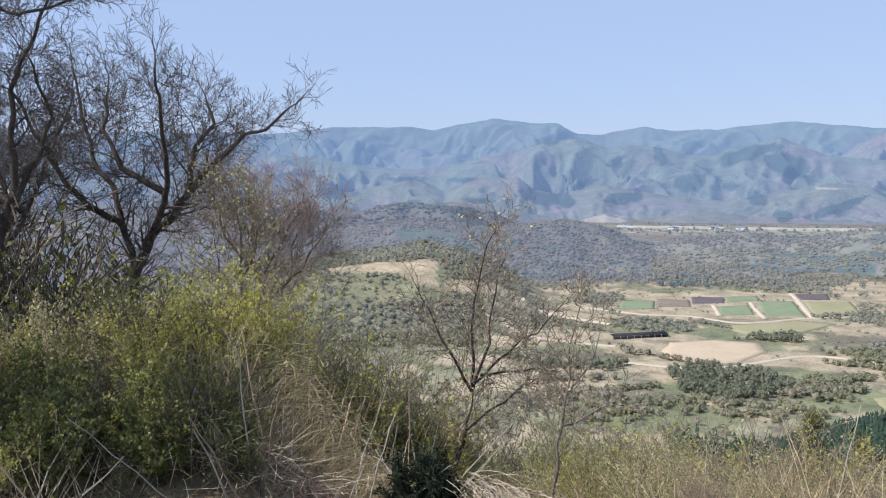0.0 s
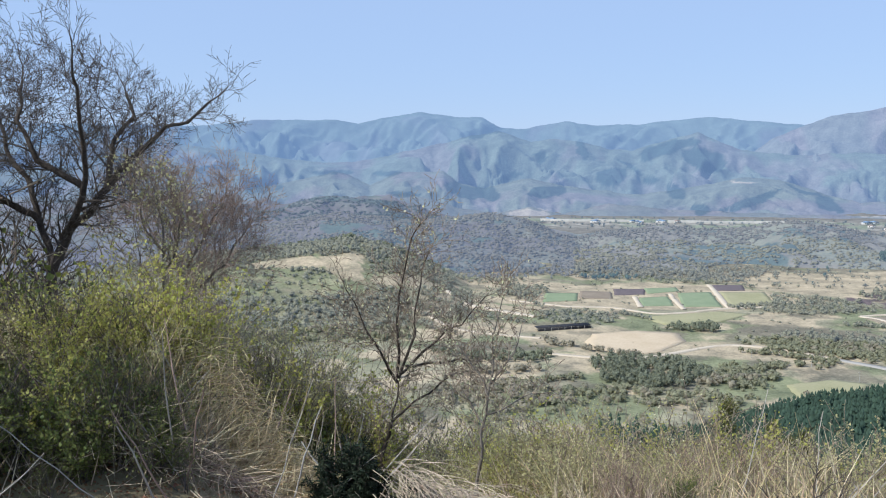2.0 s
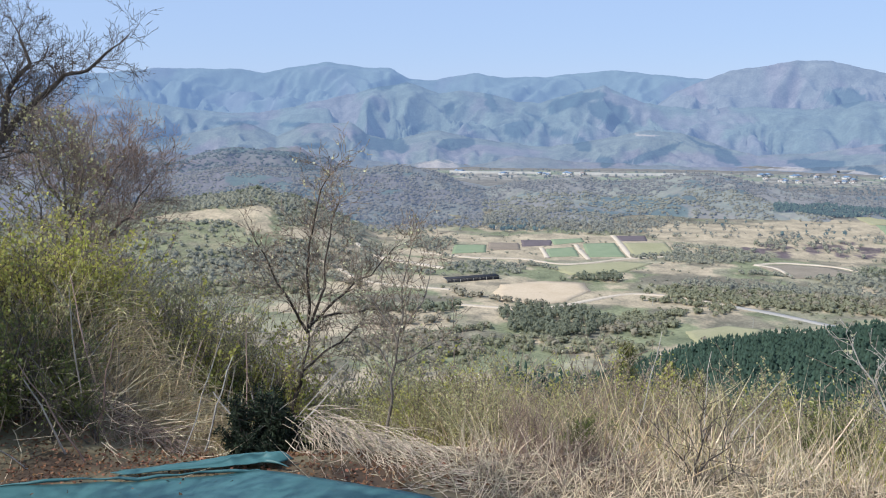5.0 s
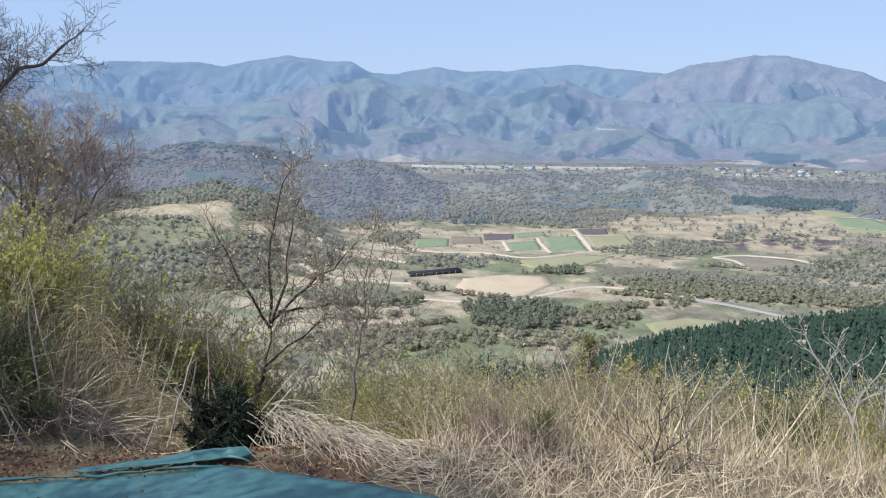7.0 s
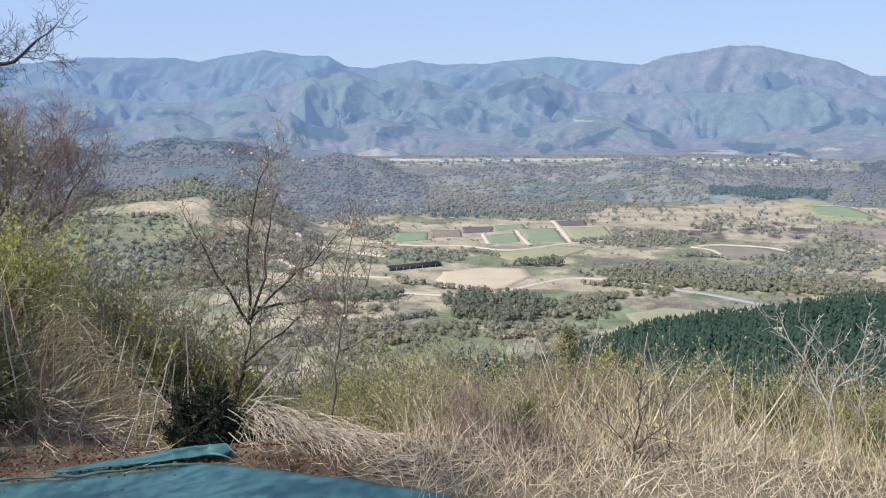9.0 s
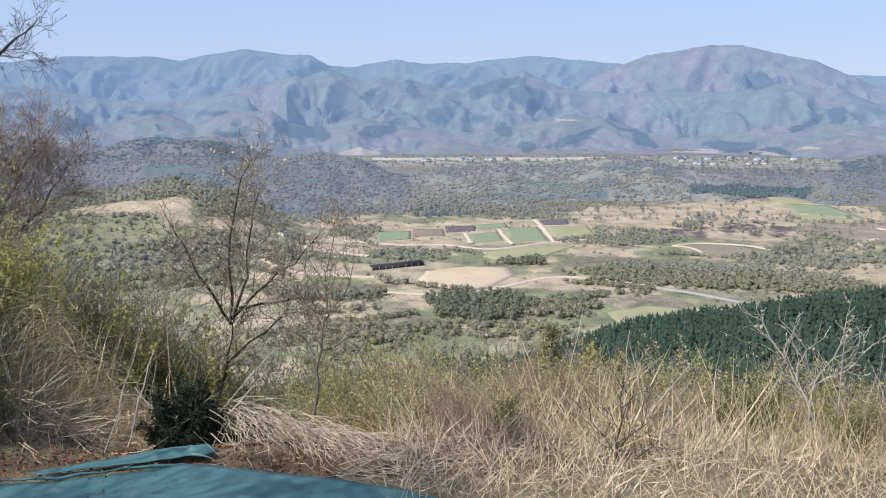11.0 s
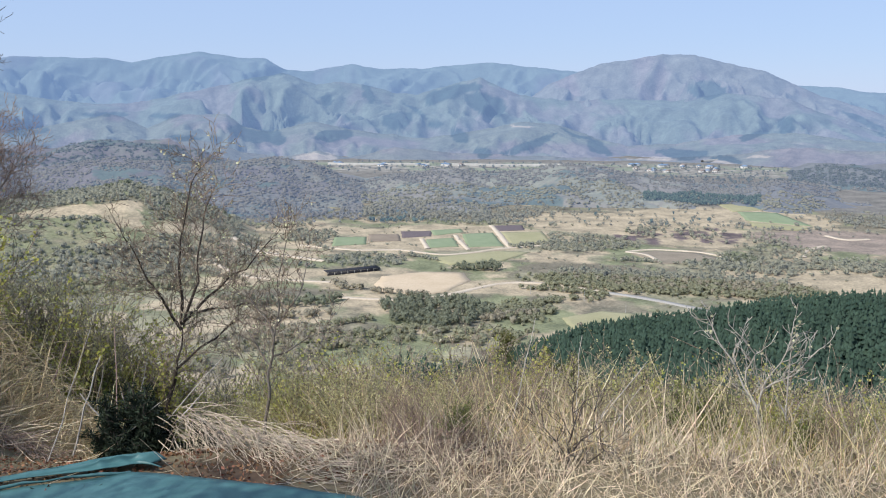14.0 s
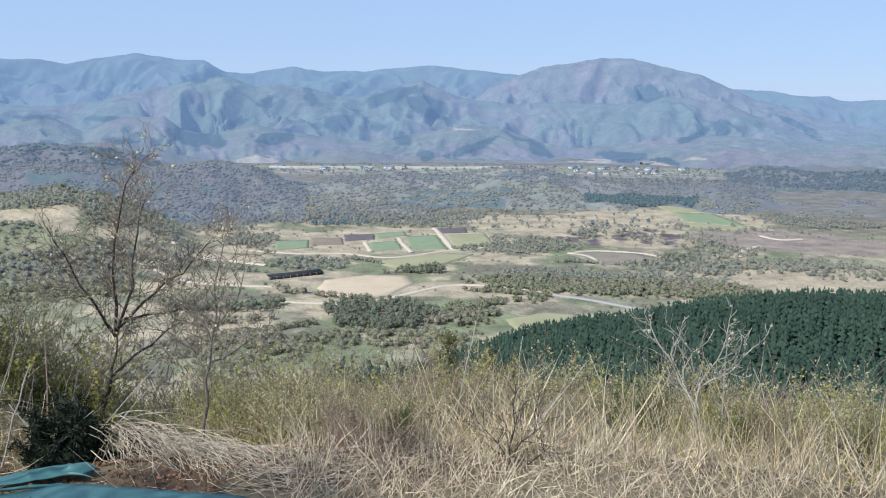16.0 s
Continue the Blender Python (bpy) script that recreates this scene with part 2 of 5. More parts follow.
def height(x, y):
    """Ground of the lookout hill, the valley and its low hills."""
    x, y = np.asarray(x, float), np.asarray(y, float)
    d, az = np.hypot(x, y), np.degrees(np.arctan2(x, y))
    aside = smooth(np.abs(az), 75, 130)
    near = 0.65 * (1 - smooth(d, 0.0, 3.0)) + 0.08 * (fbm(x * 0.9, y * 0.9, 3) - 0.5) * smooth(d, 5.4, 6.5)
    near = near + 0.95 * smooth(-az, 11, 26) * smooth(d, 5.6, 8.5) * (1 - aside)
    fall = np.where(d > 5.6, (d - 5.6), 0.0) * (0.36 + 0.08 * np.exp(-((d - 9) / 5) ** 2)) * (1 - 0.3 * smooth(-az, 10, 25) * (1 - smooth(d, 20, 80)))
    hill = near - fall * (1 - 0.9 * aside) + 6 * (fbm(x / 40, y / 40, 5) - 0.5) * smooth(d, 30, 120)
    hill = hill + np.interp(az, [6, 10, 14, 20, 28, 37, 60], [0, 12, 24, 36, 48, 57, 60]) * smooth(d, 180, 420) * (1 - smooth(d, 440, 620)) * (1 - aside)
    hill = hill + 25 * aside * smooth(d, 15, 200)
    low = VALLEY + 4 * (fbm(x / 120, y / 120, 9) - 0.5)
    crest = np.interp(az, [-34, -26, -20, -18, -15, -11.6, -8.7, -6.5, -4.0], [20, 40, 58, 62, 70, 80, 62, 30, 0])
    low = low + 0.85 * crest * smooth(d, 950, 1300) * (1 - smooth(d, 1360, 1470)) * (0.93 + 0.14 * fbm(x / 60, y / 60, 15)) + 18 * bump(az, d, -26, 1000, 6, 160)
    cut = 12.0
    m = np.clip(0.5 + 0.5 * (hill - low) / cut, 0, 1)
    return low * (1 - m) + hill * m + cut * m * (1 - m) * 0.5


def ridge_height(x, y):
    """Low wooded ridge and hills between the fields and the mountains."""
    x, y = np.asarray(x, float), np.asarray(y, float)
    d, az = np.hypot(x, y), np.degrees(np.arctan2(x, y))
    top = np.interp(az + 2.2 * (fbm(x / 240, y / 300, 33, 3) - 0.5), [a for a, h in RIDGE], [h for a, h in RIDGE])
    back = 1 - smooth(d, 1990, 2240) * (1 - 0.6 * smooth(-az, 4, 9))
    z = VALLEY - 5 + (top + 2) * (0.8 * smooth(d, 1430, 1940) + 0.2 * smooth(d, 1400, 1560)) * back
    folds = ridged(x / 190 + 0.4 * y / 300, y / 420, 35, 3) - 0.5
    z = z + (5 + 0.42 * top) * folds * smooth(d, 1410, 1650) * (1 - 0.75 * smooth(d, 1800, 1950)) * back
    z = z + 12 * (billow(x / 70, y / 110, 39, 2) - 0.5) * smooth(d, 1400, 1480) * back
    z = z - 32 * smooth(az, 10, 13) * (1 - smooth(az, 33, 37)) * (1 - smooth(d, 1560, 1640))
    far = smooth(d, 1950, 2500)
    z = z + smooth(-az, 3, 9) * 60 * far * (0.25 + 1.1 * ridged(x / 230, y / 260, 44, 4))
    return z + smooth(az, 27, 32) * 42 * far * (0.2 + ridged(x / 200, y / 230, 47, 4))


def ground_z(x, y):
    return float(height(np.array([x]), np.array([y]))[0])


def polar(az, d):
    a = np.radians(az)
    return d * np.sin(a), d * np.cos(a)


# ---- mesh tools ----
rng = np.random.default_rng(7)


def mesh(name, verts, faces, mat, smooth_faces=False, colours=None, normals=None):
    """A mesh from arrays: verts (n, 3), faces (m, 3 or 4); normals: one a vertex, for soft crowns of leaves."""
    verts, faces = np.asarray(verts, np.float32), np.asarray(faces, np.int32)
    me = bpy.data.meshes.new(name)
    me.vertices.add(len(verts))
    me.vertices.foreach_set("co", verts.ravel())
    k = faces.shape[1]
    me.loops.add(faces.size)
    me.loops.foreach_set("vertex_index", faces.ravel())
    me.polygons.add(len(faces))
    me.polygons.foreach_set("loop_start", np.arange(len(faces), dtype=np.int32) * k)
    if smooth_faces:
        me.polygons.foreach_set("use_smooth", np.ones(len(faces), bool))
    me.materials.append(mat)
    if colours is not None:
        a = me.attributes.new("cover", "FLOAT_COLOR", "POINT")
        a.data.foreach_set("color", np.c_[colours, np.ones(len(colours))].astype(np.float32).ravel())
    me.update(calc_edges=True)
    if normals is not None:
        me.normals_split_custom_set_from_vertices(normals.astype(np.float32))
    return me


def part(name, me, parent, label="", kind=""):
    ob = new(name, me)
    ob.parent = parent
    return tagged(ob, label, kind=kind)


def thing(name, label, category, at=(0, 0, 0), turn=0.0, group="", size=1.0):
    ob = new(name)
    ob.empty_display_size = 0.2
    ob.location, ob.rotation_euler, ob.scale = at, (0, 0, turn), (size, size, size)
    return tagged(ob, label, category, group)


def tubes(segs, sides=4):
    """Tapered tubes; segs (n, 8): both ends and both radii."""
    s = np.asarray(segs, float)
    p0, p1, r0, r1 = s[:, :3], s[:, 3:6], s[:, 6], s[:, 7]
    d = p1 - p0
    d /= np.linalg.norm(d, axis=1)[:, None] + 1e-9
    ref = np.where(np.abs(d[:, 2:3]) > 0.9, [[1.0, 0, 0]], [[0, 0, 1.0]])
    u = np.cross(d, ref)
    u /= np.linalg.norm(u, axis=1)[:, None] + 1e-9
    v = np.cross(d, u)
    a = np.arange(sides) * 2 * np.pi / sides
    ring = u[:, None, :] * np.cos(a)[None, :, None] + v[:, None, :] * np.sin(a)[None, :, None]
    verts = np.concatenate([p0[:, None] + ring * r0[:, None, None], p1[:, None] + ring * r1[:, None, None]], 1)
    i, j = np.arange(sides), (np.arange(sides) + 1) % sides
    f = np.stack([i, j, j + sides, i + sides], 1)
    faces = (np.arange(len(s)) * 2 * sides)[:, None, None] + f[None]
    return verts.reshape(-1, 3), faces.reshape(-1, 4)


def leaves(points, size, r, flat=0.0, slim=0.45):
    """Small folded leaves, each of two quads, at random turns."""
    n = len(points)
    a = r.normal(size=(n, 3))
    a[:, 2] *= 1 - flat
    a /= np.linalg.norm(a, axis=1)[:, None]
    b = np.cross(a, r.normal(size=(n, 3)))
    b /= np.linalg.norm(b, axis=1)[:, None]
    c = np.cross(a, b)
    s = (size * r.uniform(0.6, 1.4, n))[:, None]
    p = np.asarray(points)
    tip, base, mid = p + a * s, p, p + a * s * 0.5
    l, rr = mid + b * s * slim + c * s * 0.15, mid - b * s * slim + c * s * 0.15
    verts = np.stack([base, l, tip, rr], 1).reshape(-1, 3)
    faces = np.arange(n)[:, None, None] * 4 + np.array([[0, 1, 2], [0, 2, 3]])[None]
    return verts, faces.reshape(-1, 3)


def blades(base, lean, length, width, r, bend=0.3, steps=3):
    """Grass stalks: three-sided, tapering, bending over; lean (n, 3) is the way each one starts."""
    n = len(base)
    d = lean / np.linalg.norm(lean, axis=1)[:, None]
    side = np.cross(d, r.normal(size=(n, 3)))
    side /= np.linalg.norm(side, axis=1)[:, None]
    droop = side * bend + np.array([0, 0, -0.5 * bend])
    segs, p = [], base.copy()
    for k in range(steps):
        d2 = d + droop * (k / steps) ** 1.5 * r.uniform(0.2, 1.6, n)[:, None]
        d2 /= np.linalg.norm(d2, axis=1)[:, None]
        q = p + d2 * (length / steps)[:, None]
        segs.append(np.c_[p, q, width * (1 - k / steps) + 0.0006, width * (1 - (k + 1) / steps) + 0.0006])
        p = q
    v, f = [], []
    off = 0
    for s in segs:
        a, b = tubes(s, 3)
        v.append(a), f.append(b + off)
        off += len(a)
    return np.concatenate(v), np.concatenate(f)


def join(*pairs):
    v, f, off = [], [], 0
    for a, b in pairs:
        v.append(a), f.append(np.asarray(b) + off)
        off += len(a)
    return np.concatenate(v), np.concatenate(f)


def grow(r, p, d, length, radius, depth, segs, tips, spread=0.7, lift=0.12, kids=3, crook=0.16, thin=0.55):
    """A branch with its side branches, as tube segments by depth."""
    steps = 4 if depth > 1 else 3
    p, d = np.array(p, float), np.array(d, float)
    d /= np.linalg.norm(d)
    for k in range(steps):
        d = d + r.normal(size=3) * crook + np.array([0, 0, lift * 0.5])
        d /= np.linalg.norm(d)
        q = p + d * length / steps
        ra, rb = radius * (1 - 0.6 * k / steps), radius * (1 - 0.6 * (k + 1) / steps)
        segs.append((*p, *q, ra, rb, depth))
        p = q
        if depth > 0:
            n = kids if k == steps - 1 else (1 if r.random() < 0.35 + 0.2 * kids else 0)
            for _ in range(n):
                s = r.normal(size=3)
                s -= d * (s @ d)
                s /= np.linalg.norm(s) + 1e-9
                grow(r, p, d + s * spread * r.uniform(0.6, 1.5), length * r.uniform(0.5, 0.8), rb * thin * r.uniform(0.8, 1.2), depth - 1, segs, tips, spread, lift, kids, crook, thin)
    if depth <= 1:
        tips.append(p)


def polytube(pts, radii, sides=6):
    """One tapering tube along a line of points."""
    p = np.array([tuple(q) for q in pts], float)
    d = np.gradient(p, axis=0)
    d /= np.linalg.norm(d, axis=1)[:, None] + 1e-9
    u = np.cross(d, [0.31, 0.87, 0.38])
    u /= np.linalg.norm(u, axis=1)[:, None] + 1e-9
    v = np.cross(d, u)
    a = np.arange(sides) * 2 * np.pi / sides
    ring = u[:, None] * np.cos(a)[None, :, None] + v[:, None] * np.sin(a)[None, :, None]
    verts = (p[:, None] + ring * np.asarray(radii)[:, None, None]).reshape(-1, 3)
    i, j = np.meshgrid(np.arange(len(p) - 1), np.arange(sides), indexing="ij")
    k = (j + 1) % sides
    f = np.stack([i * sides + j, i * sides + k, (i + 1) * sides + k, (i + 1) * sides + j], -1).reshape(-1, 4)
    return verts, f


def limb(r, line, r0, r1, segs, tips, every=0.25, sub=2, length=0.8, lift=0.1, spread=0.8, kids=2, start=0.2, crook=0.16, knobs=0.05):
    """A limb along a drawn line of points, with branches growing from it; gives the limb's own tube."""
    pts = [Vector(p) for p in line]
    total = sum((b - a).length for a, b in zip(pts, pts[1:]))
    gone, due = 0.0, total * start
    path, radii = [pts[0]], [r0]
    for a, b in zip(pts, pts[1:]):
        n = max(1, int((b - a).length / 0.07))
        for k in range(n):
            q = a.lerp(b, (k + 1) / n)
            q = q + Vector(noise.noise_vector(q * 4.0)) * knobs
            gone += (b - a).length / n
            s = min(gone / total, 1)
            rad = r0 + (r1 - r0) * s ** 0.8
            path.append(q), radii.append(rad * r.uniform(0.92, 1.1))
            while gone > due:
                way = np.array((b - a).normalized())
                o = r.normal(size=3)
                o -= way * (o @ way)
                o /= np.linalg.norm(o)
                o[2] = o[2] * 0.8 + 0.15
                grow(r, q, way * 0.6 + o * spread, length * r.uniform(0.5, 1.2) * (1.1 - 0.45 * s), max(rad * 0.4, 0.004), sub, segs, tips, spread, lift, kids, crook)
                due += every * r.uniform(0.6, 1.4)
    grow(r, path[-1], np.array((path[-1] - path[-2]).normalized()), length * 0.7, r1, sub, segs, tips, spread, lift, kids, crook)
    return polytube(path, radii, 7)


FIELDS = [
    ('meadow', 'pale dry meadow mown short in the valley', 'straw', [(53, 946), (64, 986), (113, 1006), (156, 995), (157, 955), (125, 904), (94, 887), (58, 904)]),
    ('crop_field', 'green field of young crops', 'green', [(16, 1255), (60, 1255), (57, 1198), (12, 1186)]),
    ('crop_field', 'bare brown field beside green crops', 'brown', [(64, 1274), (107, 1274), (105, 1220), (60, 1216)]),
    ('tilled_field', 'dark tilled field in the valley', 'dark', [(112, 1300), (157, 1299), (151, 1253), (109, 1248)]),
    ('crop_field', 'green field of young crops', 'green', [(140, 1230), (180, 1240), (177, 1170), (136, 1162)]),
    ('crop_field', 'green field of young crops', 'green', [(196, 1268), (242, 1273), (237, 1167), (188, 1164)]),
    ('crop_field', 'olive green field with a pale edge', 'olive', [(254, 1276), (315, 1279), (306, 1186), (247, 1162)]),
    ('tilled_field', 'dark tilled field in the valley', 'dark', [(257, 1342), (301, 1348), (293, 1293), (252, 1287)]),
    ('crop_field', 'green field on the far plateau', 'green', [(695, 1455), (754, 1432), (737, 1288), (663, 1355)]),
    ('crop_field', 'dull field below the green one on the plateau', 'olive', [(659, 1342), (731, 1276), (690, 1247), (643, 1289)]),
    ('crop_field', 'dull green field on the far plateau', 'olive', [(705, 1558), (747, 1560), (755, 1473), (687, 1453)]),
    ('crop_field', 'green strip of young crops', 'green', [(156, 1305), (202, 1316), (201, 1283), (154, 1258)]),
    ('meadow', 'yellowish green meadow below the crops', 'olive', [(129, 1089), (228, 1130), (260, 1113), (213, 1057), (146, 1040)]),
    ('heath_field', 'brown ploughed heath beside a dirt track', 'heath', [(382, 1089), (420, 1104), (466, 1076), (485, 1032), (397, 1017)]),
    ('meadow', 'dull green meadow near the grey road', 'olive', [(212, 780), (256, 799), (283, 786), (260, 755), (211, 734)]),
]
# straw clearings on the wooded hill
CLEARINGS = [
    [(-386, 1178), (-360, 1198), (-321, 1199), (-278, 1201), (-233, 1214), (-222, 1168), (-212, 1131), (-239, 1112), (-261, 1137), (-275, 1156), (-339, 1160)],
    [(-206, 1135), (-181, 1174), (-156, 1207), (-121, 1216), (-131, 1169), (-168, 1128), (-197, 1122)],
    [(-115, 1148), (-60, 1177), (-1, 1109), (-15, 1089), (-86, 1135)],
]
TRACKS = [
    ('dirt_track', 7, [(252, 1343), (248, 1251), (243, 1153)]),
    ('dirt_track', 6, [(185, 1259), (185, 1205), (186, 1143)]),
    ('dirt_track', 6, [(135, 1236), (134, 1154)]),
    ('dirt_track', 5, [(-31, 1195), (42, 1152), (96, 1150), (154, 1110), (231, 1146), (302, 1164)]),
    ('dirt_track', 5, [(380, 1098), (398, 1074), (398, 1024)]),
    ('dirt_track', 5, [(380, 1098), (423, 1112), (470, 1084), (493, 1039)]),
    ('dirt_track', 6, [(585, 1036), (610, 1078), (658, 1115)]),
    ('dirt_track', 7, [(710, 1203), (717, 1165), (751, 1164)]),
    ('dirt_track', 5, [(-160, 1068), (-126, 1054), (-75, 989), (7, 959)]),
    ('dirt_track', 9, [(-116, 1196), (-58, 1131), (2, 1078)]),
    ('dirt_track', 6, [(9, 883), (92, 870), (189, 934), (245, 916), (286, 877)]),
    ('road', 7, [(286, 877), (311, 851), (337, 817), (355, 784)]),
]
# open ground with few bushes: direction, distance, half width, half depth
OPEN_GROUND = [(16.54, 1425.0, 3.89, 100.0), (23.12, 1526.0, 4.6, 98.0), (23.68, 1323.0, 3.19, 95.0), (32.29, 1353.0, 5.66, 95.0), (31.21, 1051.0, 2.48, 65.0)]
# kind of ground cover; direction (degrees), distance, half width (degrees), half depth
COVER = [
    ('straw', 18.25, 1423, 5.66, 121),
    ('straw', 22.55, 1329, 3.89, 73),
    ('straw', 11.43, 937, 7.79, 36),
    ('straw', -2.31, 812, 2.83, 55),
    ('straw', -2.95, 1011, 3.89, 29),
    ('straw', 28.88, 1041, 3.54, 65),
    ('straw', 36.08, 1088, 2.48, 68),
    ('straw', -8.77, 1405, 2.48, 60),
    ('purple', 21.26, 1298, 2.12, 40),
    ('purple', 24.78, 1301, 1.77, 39),
    ('purple', 31.94, 1359, 4.6, 75),
    ('straw', 0.68, 1319, 2.12, 43),
    ('straw', 4.26, 1200, 7.08, 54),
    ('straw', 8.55, 1275, 6.73, 101),
    ('green', 2.37, 704, 5.66, 48),
    ('green', 13.6, 800, 2.83, 49),
    ('green', 0.65, 1082, 4.25, 37),
    ('green', -4.4, 935, 4.25, 39),
    ('straw', 15.74, 729, 2.12, 34),
    ('green', 26.83, 1634, 3.19, 91),
    ('straw', 27.76, 1539, 3.54, 107),
    ('straw', 24.05, 1646, 3.54, 78),
    ('straw', -7.93, 1097, 2.48, 62),
    ('straw', -12.13, 1063, 1.77, 36),
    ('straw', -6.4, 1139, 2.12, 26),
    ('straw', -14.86, 1060, 2.48, 33),
    ('wood', -9.87, 1095, 3.89, 36),
    ('straw', -7.2, 973, 4.25, 27),
    ('wood', -2.98, 917, 4.25, 19),
    ('straw', -8.65, 885, 2.83, 24),
    ('wood', 16.65, 1040, 4.25, 40),
    ('straw', 14.95, 921, 4.96, 24),
    ('straw', 16.54, 1427, 4.6, 113),
    ('straw', 23.13, 1514, 4.96, 110),
    ('straw', 23.68, 1325, 3.54, 106),
    ('heath', 32.29, 1354, 6.02, 106),
    ('straw', 31.52, 1056, 3.89, 85),
    ('purple', 20.78, 1266, 0.64, 39),
    ('purple', 22.32, 1326, 0.78, 54),
    ('purple', 23.86, 1293, 0.53, 36),
    ('purple', 25.1, 1301, 0.78, 36),
    ('purple', 19.38, 1279, 0.64, 30),
    ('purple', 24.17, 1393, 0.5, 23),
    ('purple', 20.2, 1335, 1.3, 34),
    ('purple', 22.9, 1345, 1.5, 36),
    ('purple', 25.4, 1350, 1.1, 30),
    ('purple', 18.9, 1300, 0.9, 22),
]
# kind of tree; direction, distance, half width, half depth, count
WOODS = [
    ('budding', 33.74, 1559, 3.54, 62, 260),
    ('budding', 29.11, 1428, 2.12, 36, 90),
    ('budding', 2.8, 1079, 2.65, 44, 150),
    ('budding', 15.91, 1219, 3.89, 68, 330),
    ('budding', 22.04, 977, 9.03, 55, 1150),
    ('bare', 22.69, 998, 8.49, 60, 200),
    ('pine', 9.99, 1031, 1.59, 17, 40),
    ('pine', 7.13, 823, 3.72, 56, 330),
    ('budding', 7.86, 744, 6.02, 29, 150),
    ('budding', 12.87, 830, 2.12, 48, 120),
    ('budding', -13.19, 1258, 6.02, 104, 260),
    ('budding', -17.12, 1175, 5.31, 159, 260),
    ('budding', -4.26, 1445, 4.6, 115, 380),
    ('bare', 6.05, 1466, 9.91, 53, 260),
    ('budding', 7.83, 1480, 10.62, 68, 260),
    ('bare', -0.75, 1257, 1.77, 59, 90),
    ('pine', -1.21, 862, 3.19, 19, 60),
    ('pine', 4.62, 1415, 1.59, 25, 40),
    ('pine', 18.24, 1450, 6.02, 138, 45),
    ('bare', 19.26, 1382, 6.02, 80, 60),
    ('bare', -1.63, 725, 4.25, 44, 80),
    ('budding', -1.63, 726, 4.96, 51, 60),
    ('pine', 25.16, 1130, 2.12, 31, 40),
    ('budding', 29.15, 1140, 5.31, 77, 260),
    ('budding', 33.92, 1138, 4.25, 60, 220),
    ('bare', 26.43, 1090, 3.89, 41, 160),
    ('budding', 23.49, 1375, 1.77, 33, 60),
    ('pine', 23.14, 1474, 1.42, 32, 25),
    ('budding', 27.87, 1259, 3.19, 45, 80),
    ('budding', 20.0, 1440, 8.0, 90, 330),
    ('bare', 24.0, 1330, 5.0, 60, 200),
    ('budding', 12.5, 1400, 6.0, 40, 160),
    ('budding', 8.0, 1520, 8.0, 70, 300),
]
# rows of trees between fields: kind, both ends, count
HEDGES = [
    ('budding', (-188, 1162), (-84, 1103), 40),
    ('budding', (-84, 1103), (5, 1028), 40),
    ('pine', (-102, 890), (-23, 848), 26),
    ('budding', (-32, 1271), (13, 1139), 30),
    ('budding', (-292, 1356), (-163, 1248), 46),
    ('budding', (97, 1121), (147, 1065), 26),
    ('budding', (201, 907), (282, 864), 44),
    ('bare', (10, 942), (98, 874), 34),
    ('bare', (-63, 800), (8, 818), 34),
    ('budding', (231, 1146), (316, 1189), 26),
    ('budding', (345, 1042), (478, 1002), 60),
    ('bare', (-170, 1048), (-87, 976), 30),
    ('budding', (202, 838), (273, 855), 30),
    ('pine', (133, 1014), (203, 1006), 24),
    ('budding', (-40, 750), (38, 790), 40),
    ('bare', (138, 780), (205, 804), 30),
]
SHELTER = [(4, 996), (64, 1018)]
# ---- the ground, one sheet from the lookout to the horizon ----
COVER_COLOUR = {
    # these three: far ground, with haze greyed into the base colour
    "hazed_far_wood": (0.21, 0.20, 0.185),    "pale": (0.36, 0.345, 0.315), "pasture": (0.25, 0.28, 0.22),
    "straw": (0.43, 0.36, 0.255), "green": (0.215, 0.23, 0.135), "thatch": (0.25, 0.19, 0.125), "purple": (0.14, 0.11, 0.115), "heath": (0.30, 0.245, 0.205),
    "wood": (0.20, 0.18, 0.135), "litter": (0.115, 0.075, 0.05), "slope": (0.33, 0.29, 0.175), "mixed": (0.30, 0.28, 0.195),
}


def inside(x, y, ring):
    """1 within the ring of corners, else 0."""
    c, hit = np.array(ring, float), np.zeros(len(x), bool)
    for a, b in zip(c, np.roll(c, -1, 0)):
        hit ^= ((a[1] > y) != (b[1] > y)) & (x < (b[0] - a[0]) * (y - a[1]) / (b[1] - a[1] + 1e-9) + a[0])
    return hit.astype(float)


